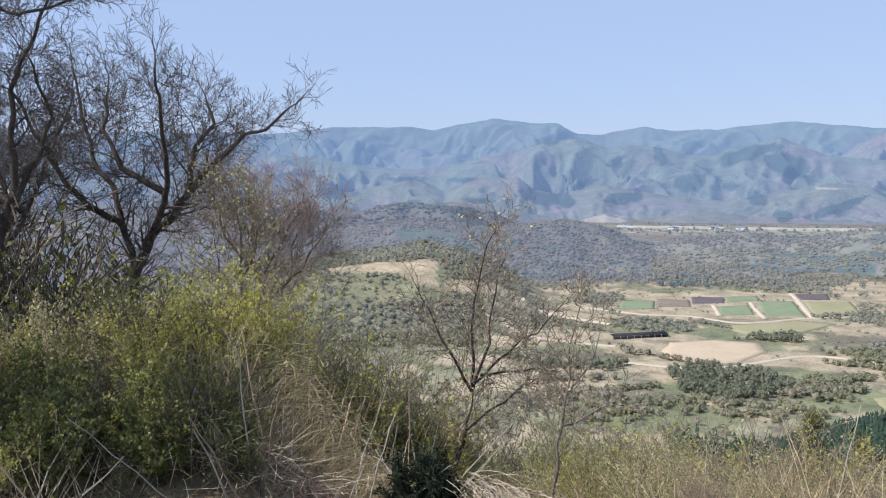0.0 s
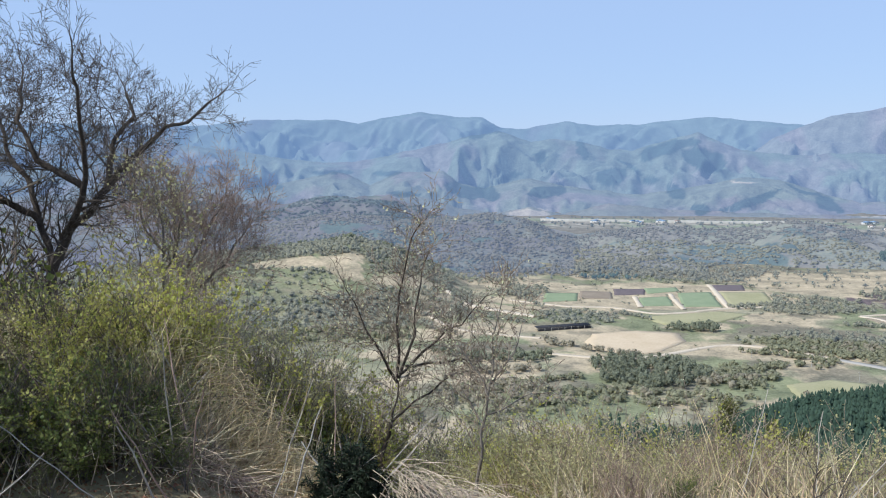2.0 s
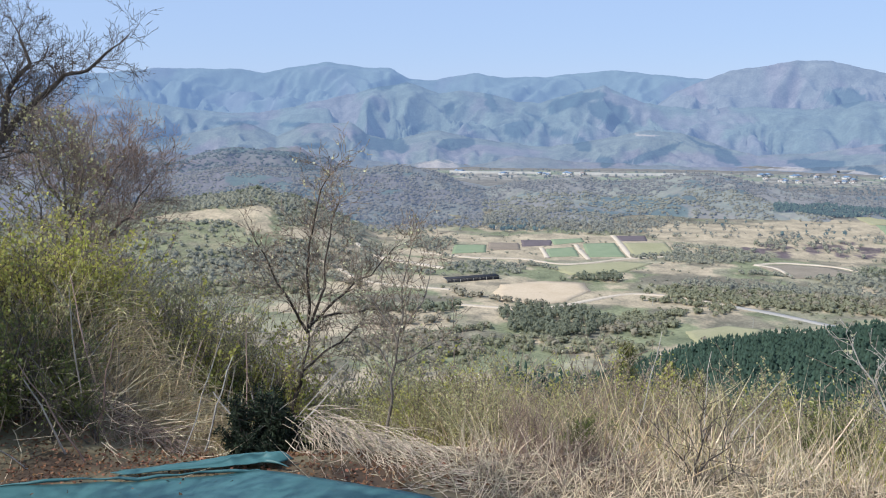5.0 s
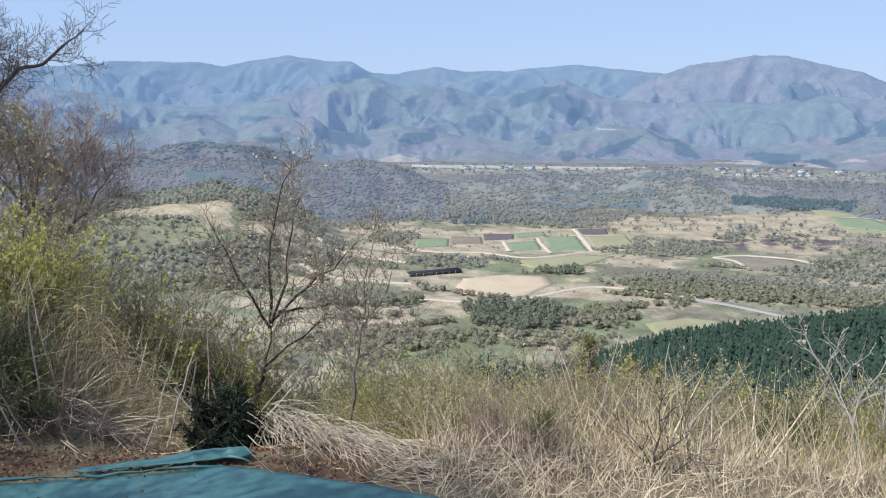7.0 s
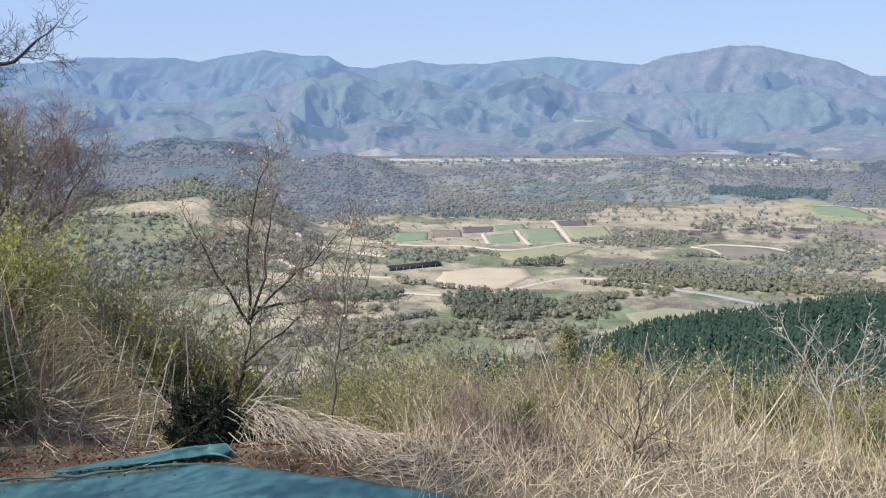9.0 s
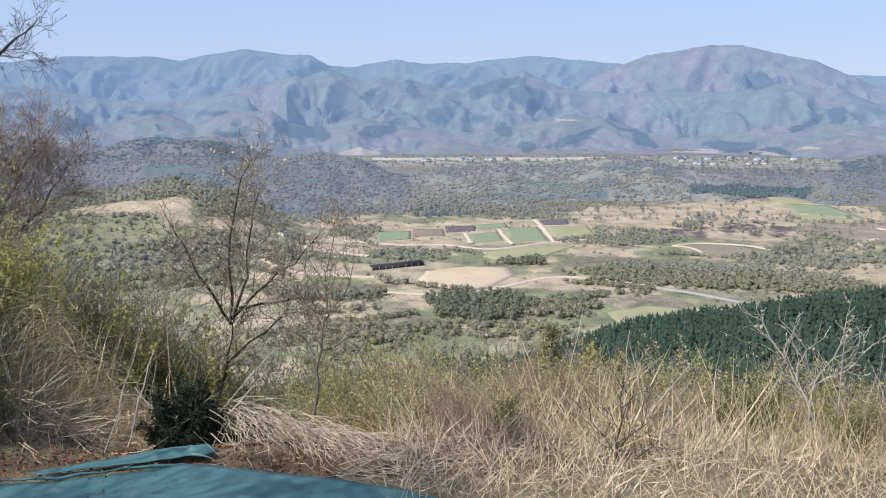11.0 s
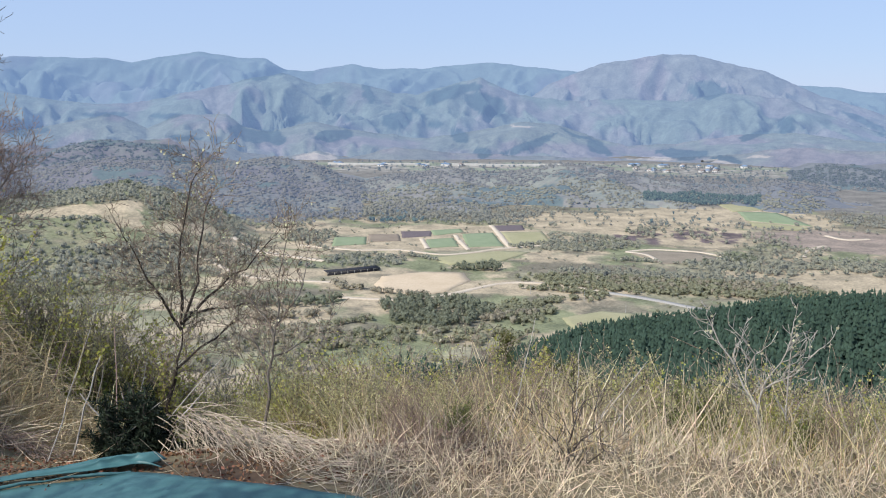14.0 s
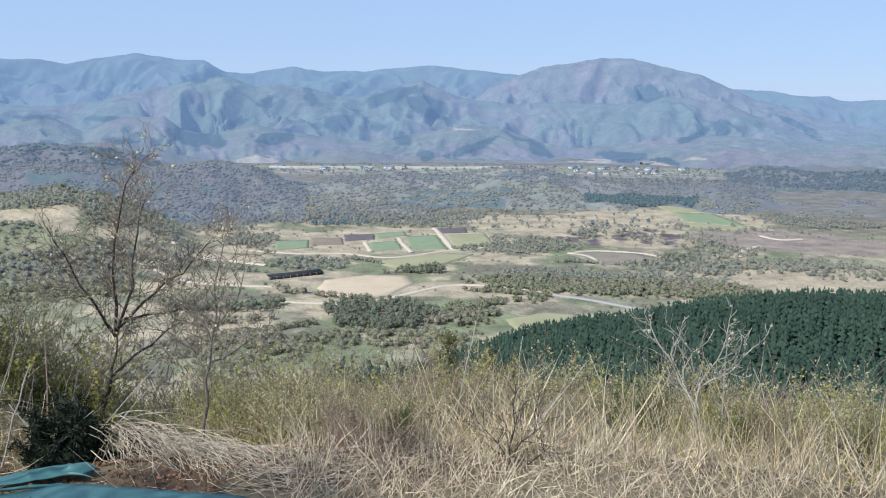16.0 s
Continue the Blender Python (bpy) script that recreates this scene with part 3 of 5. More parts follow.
def land_cover(x, y):
    d, az = np.hypot(x, y), np.degrees(np.arctan2(x, y))
    n = fbm(x / 60, y / 60, 51)
    fine = fbm(x / 14, y / 14, 52)
    streak = fbm(x / 9, y / 12, 58, 4)
    C = {k: np.array(v) for k, v in COVER_COLOUR.items()}

    def lay(col, w, kind):
        return col * (1 - w[:, None]) + C[kind] * w[:, None]

    col = np.tile(C["mixed"], (len(x), 1))
    col = lay(col, smooth(n, 0.42, 0.6), "green")
    col = lay(col, smooth(fbm(x / 38, y / 38, 53), 0.5, 0.6), "straw")
    col = lay(col, smooth(fbm(x / 26, y / 22, 54), 0.56, 0.64) * 0.8, "wood")
    col = lay(col, smooth(d, 1420, 1500) * smooth(fine, 0.3, 0.5), "wood")
    for kind, a0, d0, ra, rd in COVER:
        w = np.exp(-(((az - a0) / ra) ** 2 + ((d - d0) / rd) ** 2) ** 2)
        grain = (0.05 + 1.7 * streak) if kind == "purple" else (0.45 + 1.1 * fine)
        col = lay(col, smooth(w * grain, 0.28, 0.5) if kind != "purple" else smooth(w * grain, 0.5, 0.75), kind)
    slopes = smooth(-az, 6, 9) * smooth(d, 900, 1000)
    col = lay(col, slopes * (0.55 + 0.4 * smooth(fine, 0.4, 0.6)), "green")
    col = lay(col, slopes * smooth(n, 0.5, 0.65) * 0.8, "wood")
    bx, by = x + 26 * (fbm(x / 16, y / 16, 61) - 0.5), y + 40 * (fbm(x / 18, y / 18, 62) - 0.5)
    for ring in CLEARINGS:
        col = lay(col, inside(bx, by, ring) * (0.75 + 0.25 * smooth(fine, 0.35, 0.5)), "straw")
    col = lay(col, smooth(d, 1640, 1700), "hazed_far_wood")
    flat = smooth(d, 2250, 2350) * (1 - smooth(d, 2560, 2640)) * smooth(az, -4, 0) * (1 - smooth(az, 27, 30))
    col = lay(col, flat * smooth(fine, 0.40, 0.6), "pale")
    col = lay(col, flat * smooth(n, 0.5, 0.6), "pasture")
    col = lay(col, (1 - smooth(d, 520, 640)), "slope")
    col = lay(col, smooth(az, -3, 2) * (1 - smooth(az, 60, 90)) * (1 - smooth(d, 9, 14)) * (0.35 + 0.65 * smooth(fbm(x * 1.1, y * 1.1, 59), 0.35, 0.6)), "thatch")
    col = lay(col, (1 - 0.8 * smooth(az, -2, 3)) * (1 - smooth(np.abs(az), 80, 140)) * smooth(fbm(x * 0.8, y * 0.8, 57), 0.3, 0.6) * (1 - smooth(d, 9, 14)), "litter")
    return col


def ground_sheet():
    az = np.r_[np.arange(-46, 50, 0.2), np.arange(50, 314, 4.0)]
    d = np.r_[0.01, np.arange(0.4, 3, 0.5), np.arange(3, 12, 0.2), np.geomspace(12, 100, 36), np.geomspace(103, 640, 60), np.arange(645, 1600, 8), np.arange(1600, 2700, 14), np.linspace(2720, 4900, 8)]
    A, D = np.meshgrid(az, d)
    x, y = polar(A.ravel(), D.ravel())
    x, y = x + 0.35 * (1 - smooth(D.ravel(), 0, 3)), y - 0.9 * (1 - smooth(D.ravel(), 0, 3))
    far = D.ravel() > 2700
    z = np.where(far, VALLEY - 5, height(x, y))
    na, nd = len(az), len(d)
    i, j = np.meshgrid(np.arange(nd - 1), np.arange(na), indexing="ij")
    j2 = (j + 1) % na
    f = np.stack([i * na + j, (i + 1) * na + j, (i + 1) * na + j2, i * na + j2], -1).reshape(-1, 4)
    v = np.c_[x, y, z]
    me = mesh("ground", v, f[:, ::-1], M["land"], True, land_cover(x, y))
    return tagged(new("ground", me), "hillside and wide valley floor of dry grass and spring green", "ground", kind="structure")


ground_sheet()

# ---- far mountains ----
# direction and rise of the crests, in degrees
SKYLINE = [(-60, 1.2), (-40, 1.2), (-30, 1.6), (-21.2, 1.4), (-19.1, 1.5), (-17, 1.75), (-14.3, 1.72), (-12.2, 1.74), (-10.9, 1.52), (-9.4, 1.8), (-7.1, 2.18), (-5, 1.9), (-3.2, 1.78), (-2.2, 1.2), (-0.5, 1.12), (1.95, 1.53), (3.65, 1.22), (6.4, 1.3), (8.8, 1.52), (10.5, 1.66), (12.6, 1.38), (15.6, 1.1), (19, 0.9), (24, 0.6), (28.5, 0.3), (30.7, 0.2), (32.3, -0.12), (33.8, -0.1), (34.7, -0.36), (36.7, -0.28), (45, 0.3), (60, 0.8)]
PEAK = [(9, -2.6), (12, -1.2), (14, 0.35), (15.6, 1.0), (17.2, 1.62), (19, 1.85), (20.8, 2.15), (21.6, 2.15), (22.7, 2.06), (24.2, 1.7), (26.7, 1.1), (28.3, 0.35), (30, -0.35), (33, -1.3), (38, -2.2), (42, -3.0)]
SPURS = [(-60, 0.2), (-30, 0.3), (-24, 0.5), (-20, 0.1), (-18, -0.2), (-13.6, -0.85), (-11.1, -0.9), (-8.9, -0.42), (-5.6, 0.25), (-3.9, 0.67), (-2.2, 1.0), (-0.2, 0.3), (1.2, 0.5), (2.6, 0.32), (4.6, -0.2), (6.0, -0.3), (8.2, 0.4), (9.8, 0.76), (12.3, -0.3), (15.1, -0.66), (18.5, -0.5), (21.5, -0.62), (24.7, -0.15), (28.1, -0.44), (29.4, -1.05), (33, -2.3), (45, -2.0)]
FOOT = [(-60, -0.9), (-34, -1.1), (-26, -1.0), (-20, -2.0), (-18.1, -2.5), (-15.8, -2.15), (-13.6, -1.7), (-12.4, -1.42), (-11.5, -1.7), (-10.2, -2.3), (-8.6, -1.55), (-5.7, -1.45), (-4.7, -2.2), (-3, -2.55), (-0.3, -1.95), (2.5, -2.55), (6.4, -3.0), (9.9, -2.45), (12.3, -1.92), (14.4, -2.05), (17.2, -2.95), (18.9, -3.3), (21.9, -3.15), (25.1, -2.62), (28.3, -2.4), (33.3, -2.9), (45, -2.4)]
KNOLLS = [(-60, -2.4), (-26, -2.6), (-20, -3.3), (-18.2, -3.6), (-15.3, -3.4), (-12.2, -3.1), (-8, -2.8), (-5.7, -3.45), (-4.7, -3.8), (-2.4, -4.1), (-0.3, -3.75), (1.8, -4.2), (4.6, -3.55), (8.8, -3.9), (11.7, -4.0), (15.2, -4.1), (19, -4.1), (22, -3.95), (25.2, -3.7), (28.3, -3.25), (33.3, -3.35), (45, -3.0)]
# dark conifer plantations on the slopes: direction, rise, half width, half height, slant
PLANTED = [(-3.2, 0.9, 1.7, 0.34, 0.22), (2.9, -0.3, 0.5, 0.6, -0.6), (0.3, -0.7, 0.45, 0.45, 0.2), (0.8, -2.8, 1.3, 0.42, 0.1), (4.6, -1.95, 0.95, 0.55, 0.2), (5.9, -1.3, 0.9, 0.16, -0.55), (7.1, -2.1, 0.55, 0.28, 0), (8.1, -0.2, 1.8, 0.45, 0.25), (10.2, -0.85, 1.3, 0.65, -0.3), (8.7, -2.9, 0.65, 0.42, -0.4), (10.2, -3.8, 0.6, 0.4, 0), (13.0, -3.3, 1.7, 0.32, 0.35), (15.8, -2.7, 1.2, 0.1, -0.45), (23.4, 0.02, 1.2, 0.5, 0), (-4.4, -2.7, 1.1, 0.5, -0.3), (-3.0, -2.9, 0.8, 0.45, -0.2), (-1.6, -1.9, 0.9, 0.2, 0.3), (-9.2, -1.58, 1.1, 0.22, 0.1), (-12.4, -1.5, 1.5, 0.16, 0.0), (-16.7, -2.45, 1.5, 0.24, 0.1), (-8.0, -2.9, 0.9, 0.2, 0), (-19.5, -1.2, 1.6, 0.15, 0), (17.2, -3.5, 0.8, 0.35, -0.3), (22.2, -3.75, 1.7, 0.35, 0), (24.7, -4.1, 0.9, 0.3, 0), (32.4, -1.9, 1.4, 0.22, -0.5), (26.4, -2.6, 0.8, 0.3, 0.4), (27.9, -1.9, 0.5, 0.5, 0.3)]
# pale bare ground at the foot of the slopes: direction, rise, half width, half height
BARE = [(-0.3, -4.1, 1.3, 0.22), (-6.1, -3.9, 0.45, 0.08), (20.3, -4.1, 1.6, 0.14), (26.4, -3.85, 1.0, 0.07), (24.6, -4.25, 0.8, 0.08), (12.4, -2.2, 1.1, 0.05), (-1.3, -4.35, 0.5, 0.1)]


def mountain_range(label, crest, d0, d1, a0, a1, width, seed, mat, brown, green, dark, rows=84, cols=640):
    """One chain of mountains: a drawn crest, and spurs that run slantwise down its near side with gullies between."""
    az = np.linspace(a0, a1, cols)
    s = np.r_[np.linspace(0, 1, rows), np.linspace(1.04, 1.4, 5)]
    A, S = np.meshgrid(az, s)
    A, S = A.ravel(), S.ravel()
    D = d0 + S * (d1 - d0) + 90 * (fbm(A / 4, A * 0, seed + 2, 3) - 0.5) * np.clip(S, 0, 1)
    rise = np.interp(A, [p for p, q in crest], [q for p, q in crest]) + 0.16 * (fbm(A / 0.9, A * 0, seed + 9, 4) - 0.5)
    ztop = 2.25 + D * np.tan(np.radians(rise))
    along = np.radians(A) * d1
    down = np.clip(1 - S, 0, 1)
    slant = 2 * fbm(A / 7, A * 0, seed + 5, 2) - 1
    u = along + slant * down * 4.2 * width + width * 0.9 * (fbm(along / width, down * 2.0, seed + 3, 3) - 0.5)
    w = along - slant * down * 3.0 * width + width * 0.6 * (fbm(along / width * 2, down * 3.0, seed + 4, 3) - 0.5)
    ridge = lambda q, t, k: 1 - np.abs(2 * vnoise(q, t, k) - 1)
    f = 0.48 * ridge(u / width, down * 1.1, seed + 11) + 0.32 * ridge(w / width * 2.3, down * 2.6, seed + 12) + 0.20 * ridge(u / width * 5.1, down * 5.3, seed + 13)
    shape = np.clip(S, 0, 1)
    lumps = fbm(along / width * 1.3, down * 3.2, seed + 21, 3) - 0.5
    z = VALLEY - 8 + (ztop - VALLEY + 8) * (shape ** 1.15 + (0.86 * (f - 0.67) + 0.42 * lumps) * np.clip(shape * 5, 0, 1) * np.clip(down * 2.4, 0, 1) ** 0.8)
    line = 2.25 + D * np.tan(np.radians(rise - 0.12 - 1.2 * down))
    over_top = np.clip(z - line, 0, None) * (S < 1)
    z = z - over_top + 8 * (1 - np.exp(-over_top / 40))
    z = np.where(S > 1, ztop - (S - 1) * (d1 - d0) * 0.8, z)
    x, y = polar(A, D)
    z = z + 3.0 * (fbm(x / 9, y / 9, seed + 23, 2) - 0.5)
    el = np.degrees(np.arctan2(z - 2.25, D))
    n = fbm(x / 150, y / 190, seed + 31)
    g = smooth(n + 0.35 * (f - 0.55) + 0.25 * (shape - 0.5), 0.38, 0.62)[:, None]
    col = np.array(brown)[None] * (1 - g) + np.array(green)[None] * g
    col = col * (0.86 + 0.28 * fbm(x / 16, y / 22, seed + 33, 3))[:, None]
    jag = fbm(A * 3.1, el * 3.6, seed + 41, 4) - 0.5
    wa, we = A + 0.9 * (fbm(A * 0.9, el * 1.3, seed + 43) - 0.5), el + 0.4 * (fbm(A * 0.9, el * 1.4, seed + 47) - 0.5)
    for pa, pe, ra, re, lean in PLANTED:
        q = ((wa - pa) / ra) ** 2 + ((we - pe - lean * (wa - pa)) / re) ** 2
        k = (0.9 * (1 - smooth(q + 1.0 * jag, 0.85, 1.0)))[:, None]
        col = col * (1 - k) + np.array(dark)[None] * k
    for pa, pe, ra, re in BARE:
        k = (0.85 * (1 - smooth(((wa - pa) / ra) ** 2 + ((we - pe) / re) ** 2 + 1.5 * jag, 0.6, 1.0)))[:, None]
        col = col * (1 - k) + np.array((0.30, 0.25, 0.19))[None] * k
    nr = len(s)
    i, j = np.meshgrid(np.arange(nr - 1), np.arange(cols - 1), indexing="ij")
    f = np.stack([i * cols + j, i * cols + j + 1, (i + 1) * cols + j + 1, (i + 1) * cols + j], -1).reshape(-1, 4)
    return tagged(new("backdrop", mesh("backdrop", np.c_[x, y, z], f, mat, True, col)), label, "mountains", kind="structure")


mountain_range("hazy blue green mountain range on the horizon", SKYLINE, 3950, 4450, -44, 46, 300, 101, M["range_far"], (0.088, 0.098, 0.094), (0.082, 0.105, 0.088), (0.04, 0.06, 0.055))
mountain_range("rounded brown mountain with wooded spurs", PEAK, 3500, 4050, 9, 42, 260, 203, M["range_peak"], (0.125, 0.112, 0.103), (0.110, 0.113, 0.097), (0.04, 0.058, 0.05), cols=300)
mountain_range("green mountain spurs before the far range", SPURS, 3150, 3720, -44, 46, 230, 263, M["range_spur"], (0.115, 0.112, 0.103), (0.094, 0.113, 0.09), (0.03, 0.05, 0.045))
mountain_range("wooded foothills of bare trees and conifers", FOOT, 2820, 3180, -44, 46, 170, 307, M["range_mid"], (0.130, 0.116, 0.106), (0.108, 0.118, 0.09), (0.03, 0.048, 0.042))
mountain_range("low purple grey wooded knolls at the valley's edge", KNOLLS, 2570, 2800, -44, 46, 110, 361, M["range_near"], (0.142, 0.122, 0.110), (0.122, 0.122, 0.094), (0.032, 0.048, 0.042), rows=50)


def low_ridge():
    az, d = np.linspace(-42, 42, 640), np.r_[np.linspace(1400, 2000, 110), np.linspace(2008, 2620, 36)]
    A, D = np.meshgrid(az, d)
    A, D = A.ravel(), D.ravel()
    x, y = polar(A, D)
    crowns = 0.6 * fbm(x / 7, y / 9, 141, 2) + 0.4 * fbm(x / 24, y / 30, 143, 2)
    wooded = smooth(D, 1402, 1430)
    z = ridge_height(x, y) + wooded * 2.5 * (crowns - 0.5)
    n, k = fbm(x / 90, y / 90, 131), fbm(x / 130, y / 100, 133)
    w, p = smooth(n + 0.5 * (crowns - 0.5), 0.40, 0.62)[:, None], smooth(k + 0.25 * (crowns - 0.5), 0.60, 0.66)[:, None]
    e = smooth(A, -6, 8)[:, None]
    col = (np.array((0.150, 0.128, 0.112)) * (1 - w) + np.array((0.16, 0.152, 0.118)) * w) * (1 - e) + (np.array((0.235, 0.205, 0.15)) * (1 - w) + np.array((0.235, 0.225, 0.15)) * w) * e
    g = smooth(A, 22, 28)[:, None] * 0.8
    col = col * (1 - g) + np.array((0.135, 0.130, 0.115)) * g
    # dips between crowns darkened in the colour, standing in for shade
    col = col * (0.62 + 0.4 * crowns[:, None])
    col = col * (1 - p) + np.array((0.085, 0.105, 0.08)) * p
    na = len(az)
    i, j = np.meshgrid(np.arange(len(d) - 1), np.arange(na - 1), indexing="ij")
    f = np.stack([i * na + j, i * na + j + 1, (i + 1) * na + j + 1, (i + 1) * na + j], -1).reshape(-1, 4)
    # the ridge's material also emits blue, as haze in front of it
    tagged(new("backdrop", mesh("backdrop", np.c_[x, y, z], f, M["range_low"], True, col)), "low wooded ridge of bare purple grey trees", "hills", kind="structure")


low_ridge()

# ---- valley: fields, tracks, buildings, woods ----
def over(x, y, lift):
    return height(np.asarray(x, float), np.asarray(y, float)) + lift


def field(name, label, kind, corners):
    """A field of uneven outline, laid over the ground with a rim down into it."""
    c = np.array(corners, float)
    mid = c.mean(0)
    ring = []
    for a, b in zip(c, np.roll(c, -1, 0)):
        for k in range(8):
            ring.append(a + (b - a) * k / 8)
    ring = np.array(ring)
    out = ring - mid
    ring = ring + out / (np.linalg.norm(out, axis=1)[:, None] + 1e-6) * ((fbm(ring[:, 0] / 9, ring[:, 1] / 9, 61) - 0.5) * 5)[:, None]
    n, v, f = len(ring), [], []
    fractions = (1.004, 1.0, 0.8, 0.6, 0.4, 0.2, 0.02)
    for q, fr in enumerate(fractions):
        p = mid + (ring - mid) * fr
        v.append(np.c_[p, over(p[:, 0], p[:, 1], -0.6 if q == 0 else 0.45)])
    for q in range(len(fractions) - 1):
        i = np.arange(n)
        f.append(np.stack([q * n + i, q * n + (i + 1) % n, (q + 1) * n + (i + 1) % n, (q + 1) * n + i], 1))
    tagged(new(name, mesh(name, np.concatenate(v), np.concatenate(f), M[kind + "_field"], False)), label, "field")


for name, label, kind, corners in FIELDS:
    field(name, label, kind, corners)


def ribbon(name, label, category, width, line, mat, lift=0.9, kind="structure"):
    p = np.array(line, float)
    t = np.linspace(0, len(p) - 1, 14 * (len(p) - 1) + 1)
    i = np.clip(t.astype(int), 0, len(p) - 2)
    u = (t - i)[:, None]
    a, b = p[i], p[i + 1]
    pa, pb = p[np.clip(i - 1, 0, None)], p[np.clip(i + 2, None, len(p) - 1)]
    q = 0.5 * (2 * a + (b - pa) * u + (2 * pa - 5 * a + 4 * b - pb) * u ** 2 + (3 * a - pa - 3 * b + pb) * u ** 3)
    d = np.gradient(q, axis=0)
    side = np.c_[-d[:, 1], d[:, 0]] / (np.linalg.norm(d, axis=1)[:, None] + 1e-9)
    w = (width / 2 * (0.8 + 0.4 * vnoise(t * 2.1, t * 0, 5)))[:, None]
    cols = [(1.15, -0.8), (1.0, lift), (-1.0, lift), (-1.15, -0.8)]
    v = []
    for k, z in cols:
        e = q + side * w * k
        v.append(np.c_[e, over(q[:, 0], q[:, 1], z)])
    n = len(q)
    i = np.arange(n - 1)
    f = np.concatenate([np.stack([c * n + i, c * n + i + 1, (c + 1) * n + i + 1, (c + 1) * n + i], 1) for c in range(3)])
    tagged(new(name, mesh(name, np.concatenate(v), f, mat)), label, category, kind=kind)


for name, width, line in TRACKS:
    if name == "road":
        ribbon(name, "grey paved road through the valley", "road", width, line, M["road"])
    else:
        ribbon(name, "pale dirt track between fields", "track", width, line, M["track"])

# pale highway along the foot of the mountains
ribbon("road", "pale highway embankment before the foothills", "road", 9, [(20, 2525), (90, 2490), (200, 2470), (290, 2455)], M["concrete"], 6.0)
ribbon("road", "pale highway embankment beyond the low ridge", "road", 9, [(350, 2445), (460, 2420), (560, 2412), (640, 2400)], M["concrete"], 7.0)
ribbon("road", "pale road climbing behind the village", "road", 8, [(1080, 2500), (1180, 2560), (1260, 2580)], M["concrete"], 6.0)


def box(x0, x1, y0, y1, z0, z1):
    v = np.array([(x, y, z) for z in (z0, z1) for y in (y0, y1) for x in (x0, x1)], float)
    f = np.array([(0, 2, 3, 1), (4, 5, 7, 6), (0, 1, 5, 4), (1, 3, 7, 5), (3, 2, 6, 7), (2, 0, 4, 6)])
    return v, f


def gable(w, l, z, h, eave=0.5):
    v = np.array([(-w - eave, -l - eave, z), (w + eave, -l - eave, z), (w + eave, l + eave, z), (-w - eave, l + eave, z), (0, -l - eave, z + h), (0, l + eave, z + h)])
    t = np.array([(0, 4, 5), (0, 5, 3), (1, 2, 5), (1, 5, 4), (0, 1, 4), (2, 3, 5), (0, 3, 2), (0, 2, 1)])
    return v, t


def farmhouse(w, l, h, roof):
    house = thing("house", "small white house with a %s roof" % ("blue" if roof == "roof_blue" else "dull brown"), "house", group="far village houses")
    part("wall", mesh("wall", *box(-w, w, -l, l, -1.5, h), M["plaster"]), house)
    part("roof", mesh("roof", *gable(w, l, h + 0.01, h * 0.55), M[roof]), house)
    for k in (-0.5, 0.5):
        part("window", mesh("window", *box(w * k - 0.9, w * k + 0.9, -l - 0.06, -l - 0.01, h * 0.4, h * 0.75), M["netting"]), house)
    part("door", mesh("door", *box(-0.6, 0.6, -l - 0.08, -l - 0.02, 0, 2.1), M["dark_field"]), house)
    return house


r = np.random.default_rng(11)
kinds = [farmhouse(6, 5, 4.5, "roof_blue"), farmhouse(8, 5, 5, "roof_red"), farmhouse(12, 6, 5.5, "roof_blue")]
spots = [(3.0, 9.0, 2380, 2500, 9), (19.0, 26.0, 2350, 2560, 20), (-1.5, 1.5, 2440, 2560, 4)]
first = [True] * 3
for a0, a1, d0, d1, n in spots:
    for _ in range(n):
        k = int(r.integers(3))
        hx, hy = polar(r.uniform(a0, a1), r.uniform(d0, d1))
        m = pose(hx, hy, ground_z(hx, hy) + 0.6, 0, 0, r.uniform(-30, 30))
        if first[k]:
            kinds[k].matrix_basis, first[k] = m, False
        else:
            copy_thing(kinds[k], m)


def shelter(a, b):
    """Long low shelter of black shade netting on posts."""
    a, b = Vector((*a, 0)), Vector((*b, 0))
    ang = math.atan2(b.y - a.y, b.x - a.x)
    length = (b - a).length
    s = thing("shade_shelter", "long low shelter of black shade netting", "shelter", (a.x, a.y, min(ground_z(a.x, a.y), ground_z(b.x, b.y)) + 0.5), ang)
    v, f = box(0, length, -1, 11, 0, 0.25)
    v[:, 2] += 2.8 + v[:, 1] * 0.05
    part("roof", mesh("roof", v, f, M["netting"]), s)
    part("front_net", mesh("front_net", *box(0, length, -0.9, -0.75, -1.2, 2.6), M["netting"]), s, "black netting wall")
    for k in range(9):
        x = 0.6 + (length - 1.2) * k / 8
        part("post", mesh("post", *box(x - 0.15, x + 0.15, -1.3, -1.0, -1.5, 2.9), M["concrete"]), s)


shelter(*SHELTER)


def utility_pole(az, d):
    x, y = polar(az, d)
    p = thing("utility_pole", "grey concrete utility pole beside the road", "pole", (x, y, ground_z(x, y) - 0.5), 0.4, "valley utility poles")
    part("shaft", mesh("shaft", *tubes([(0, 0, 0, 0, 0, 10, 0.22, 0.14)], 8), M["concrete"], True), p)
    part("crossarm", mesh("crossarm", *box(-1.1, 1.1, -0.1, 0.1, 9.0, 9.2), M["bark_grey"]), p)
    for k in (-0.9, 0, 0.9):
        part("insulator", mesh("insulator", *tubes([(k, 0, 9.2, k, 0, 9.5, 0.08, 0.05)], 6), M["plaster"]), p)


for az, d in ((13.2, 905), (16.6, 880), (19.2, 838), (21.6, 806), (24.0, 795)):
    utility_pole(az, d)


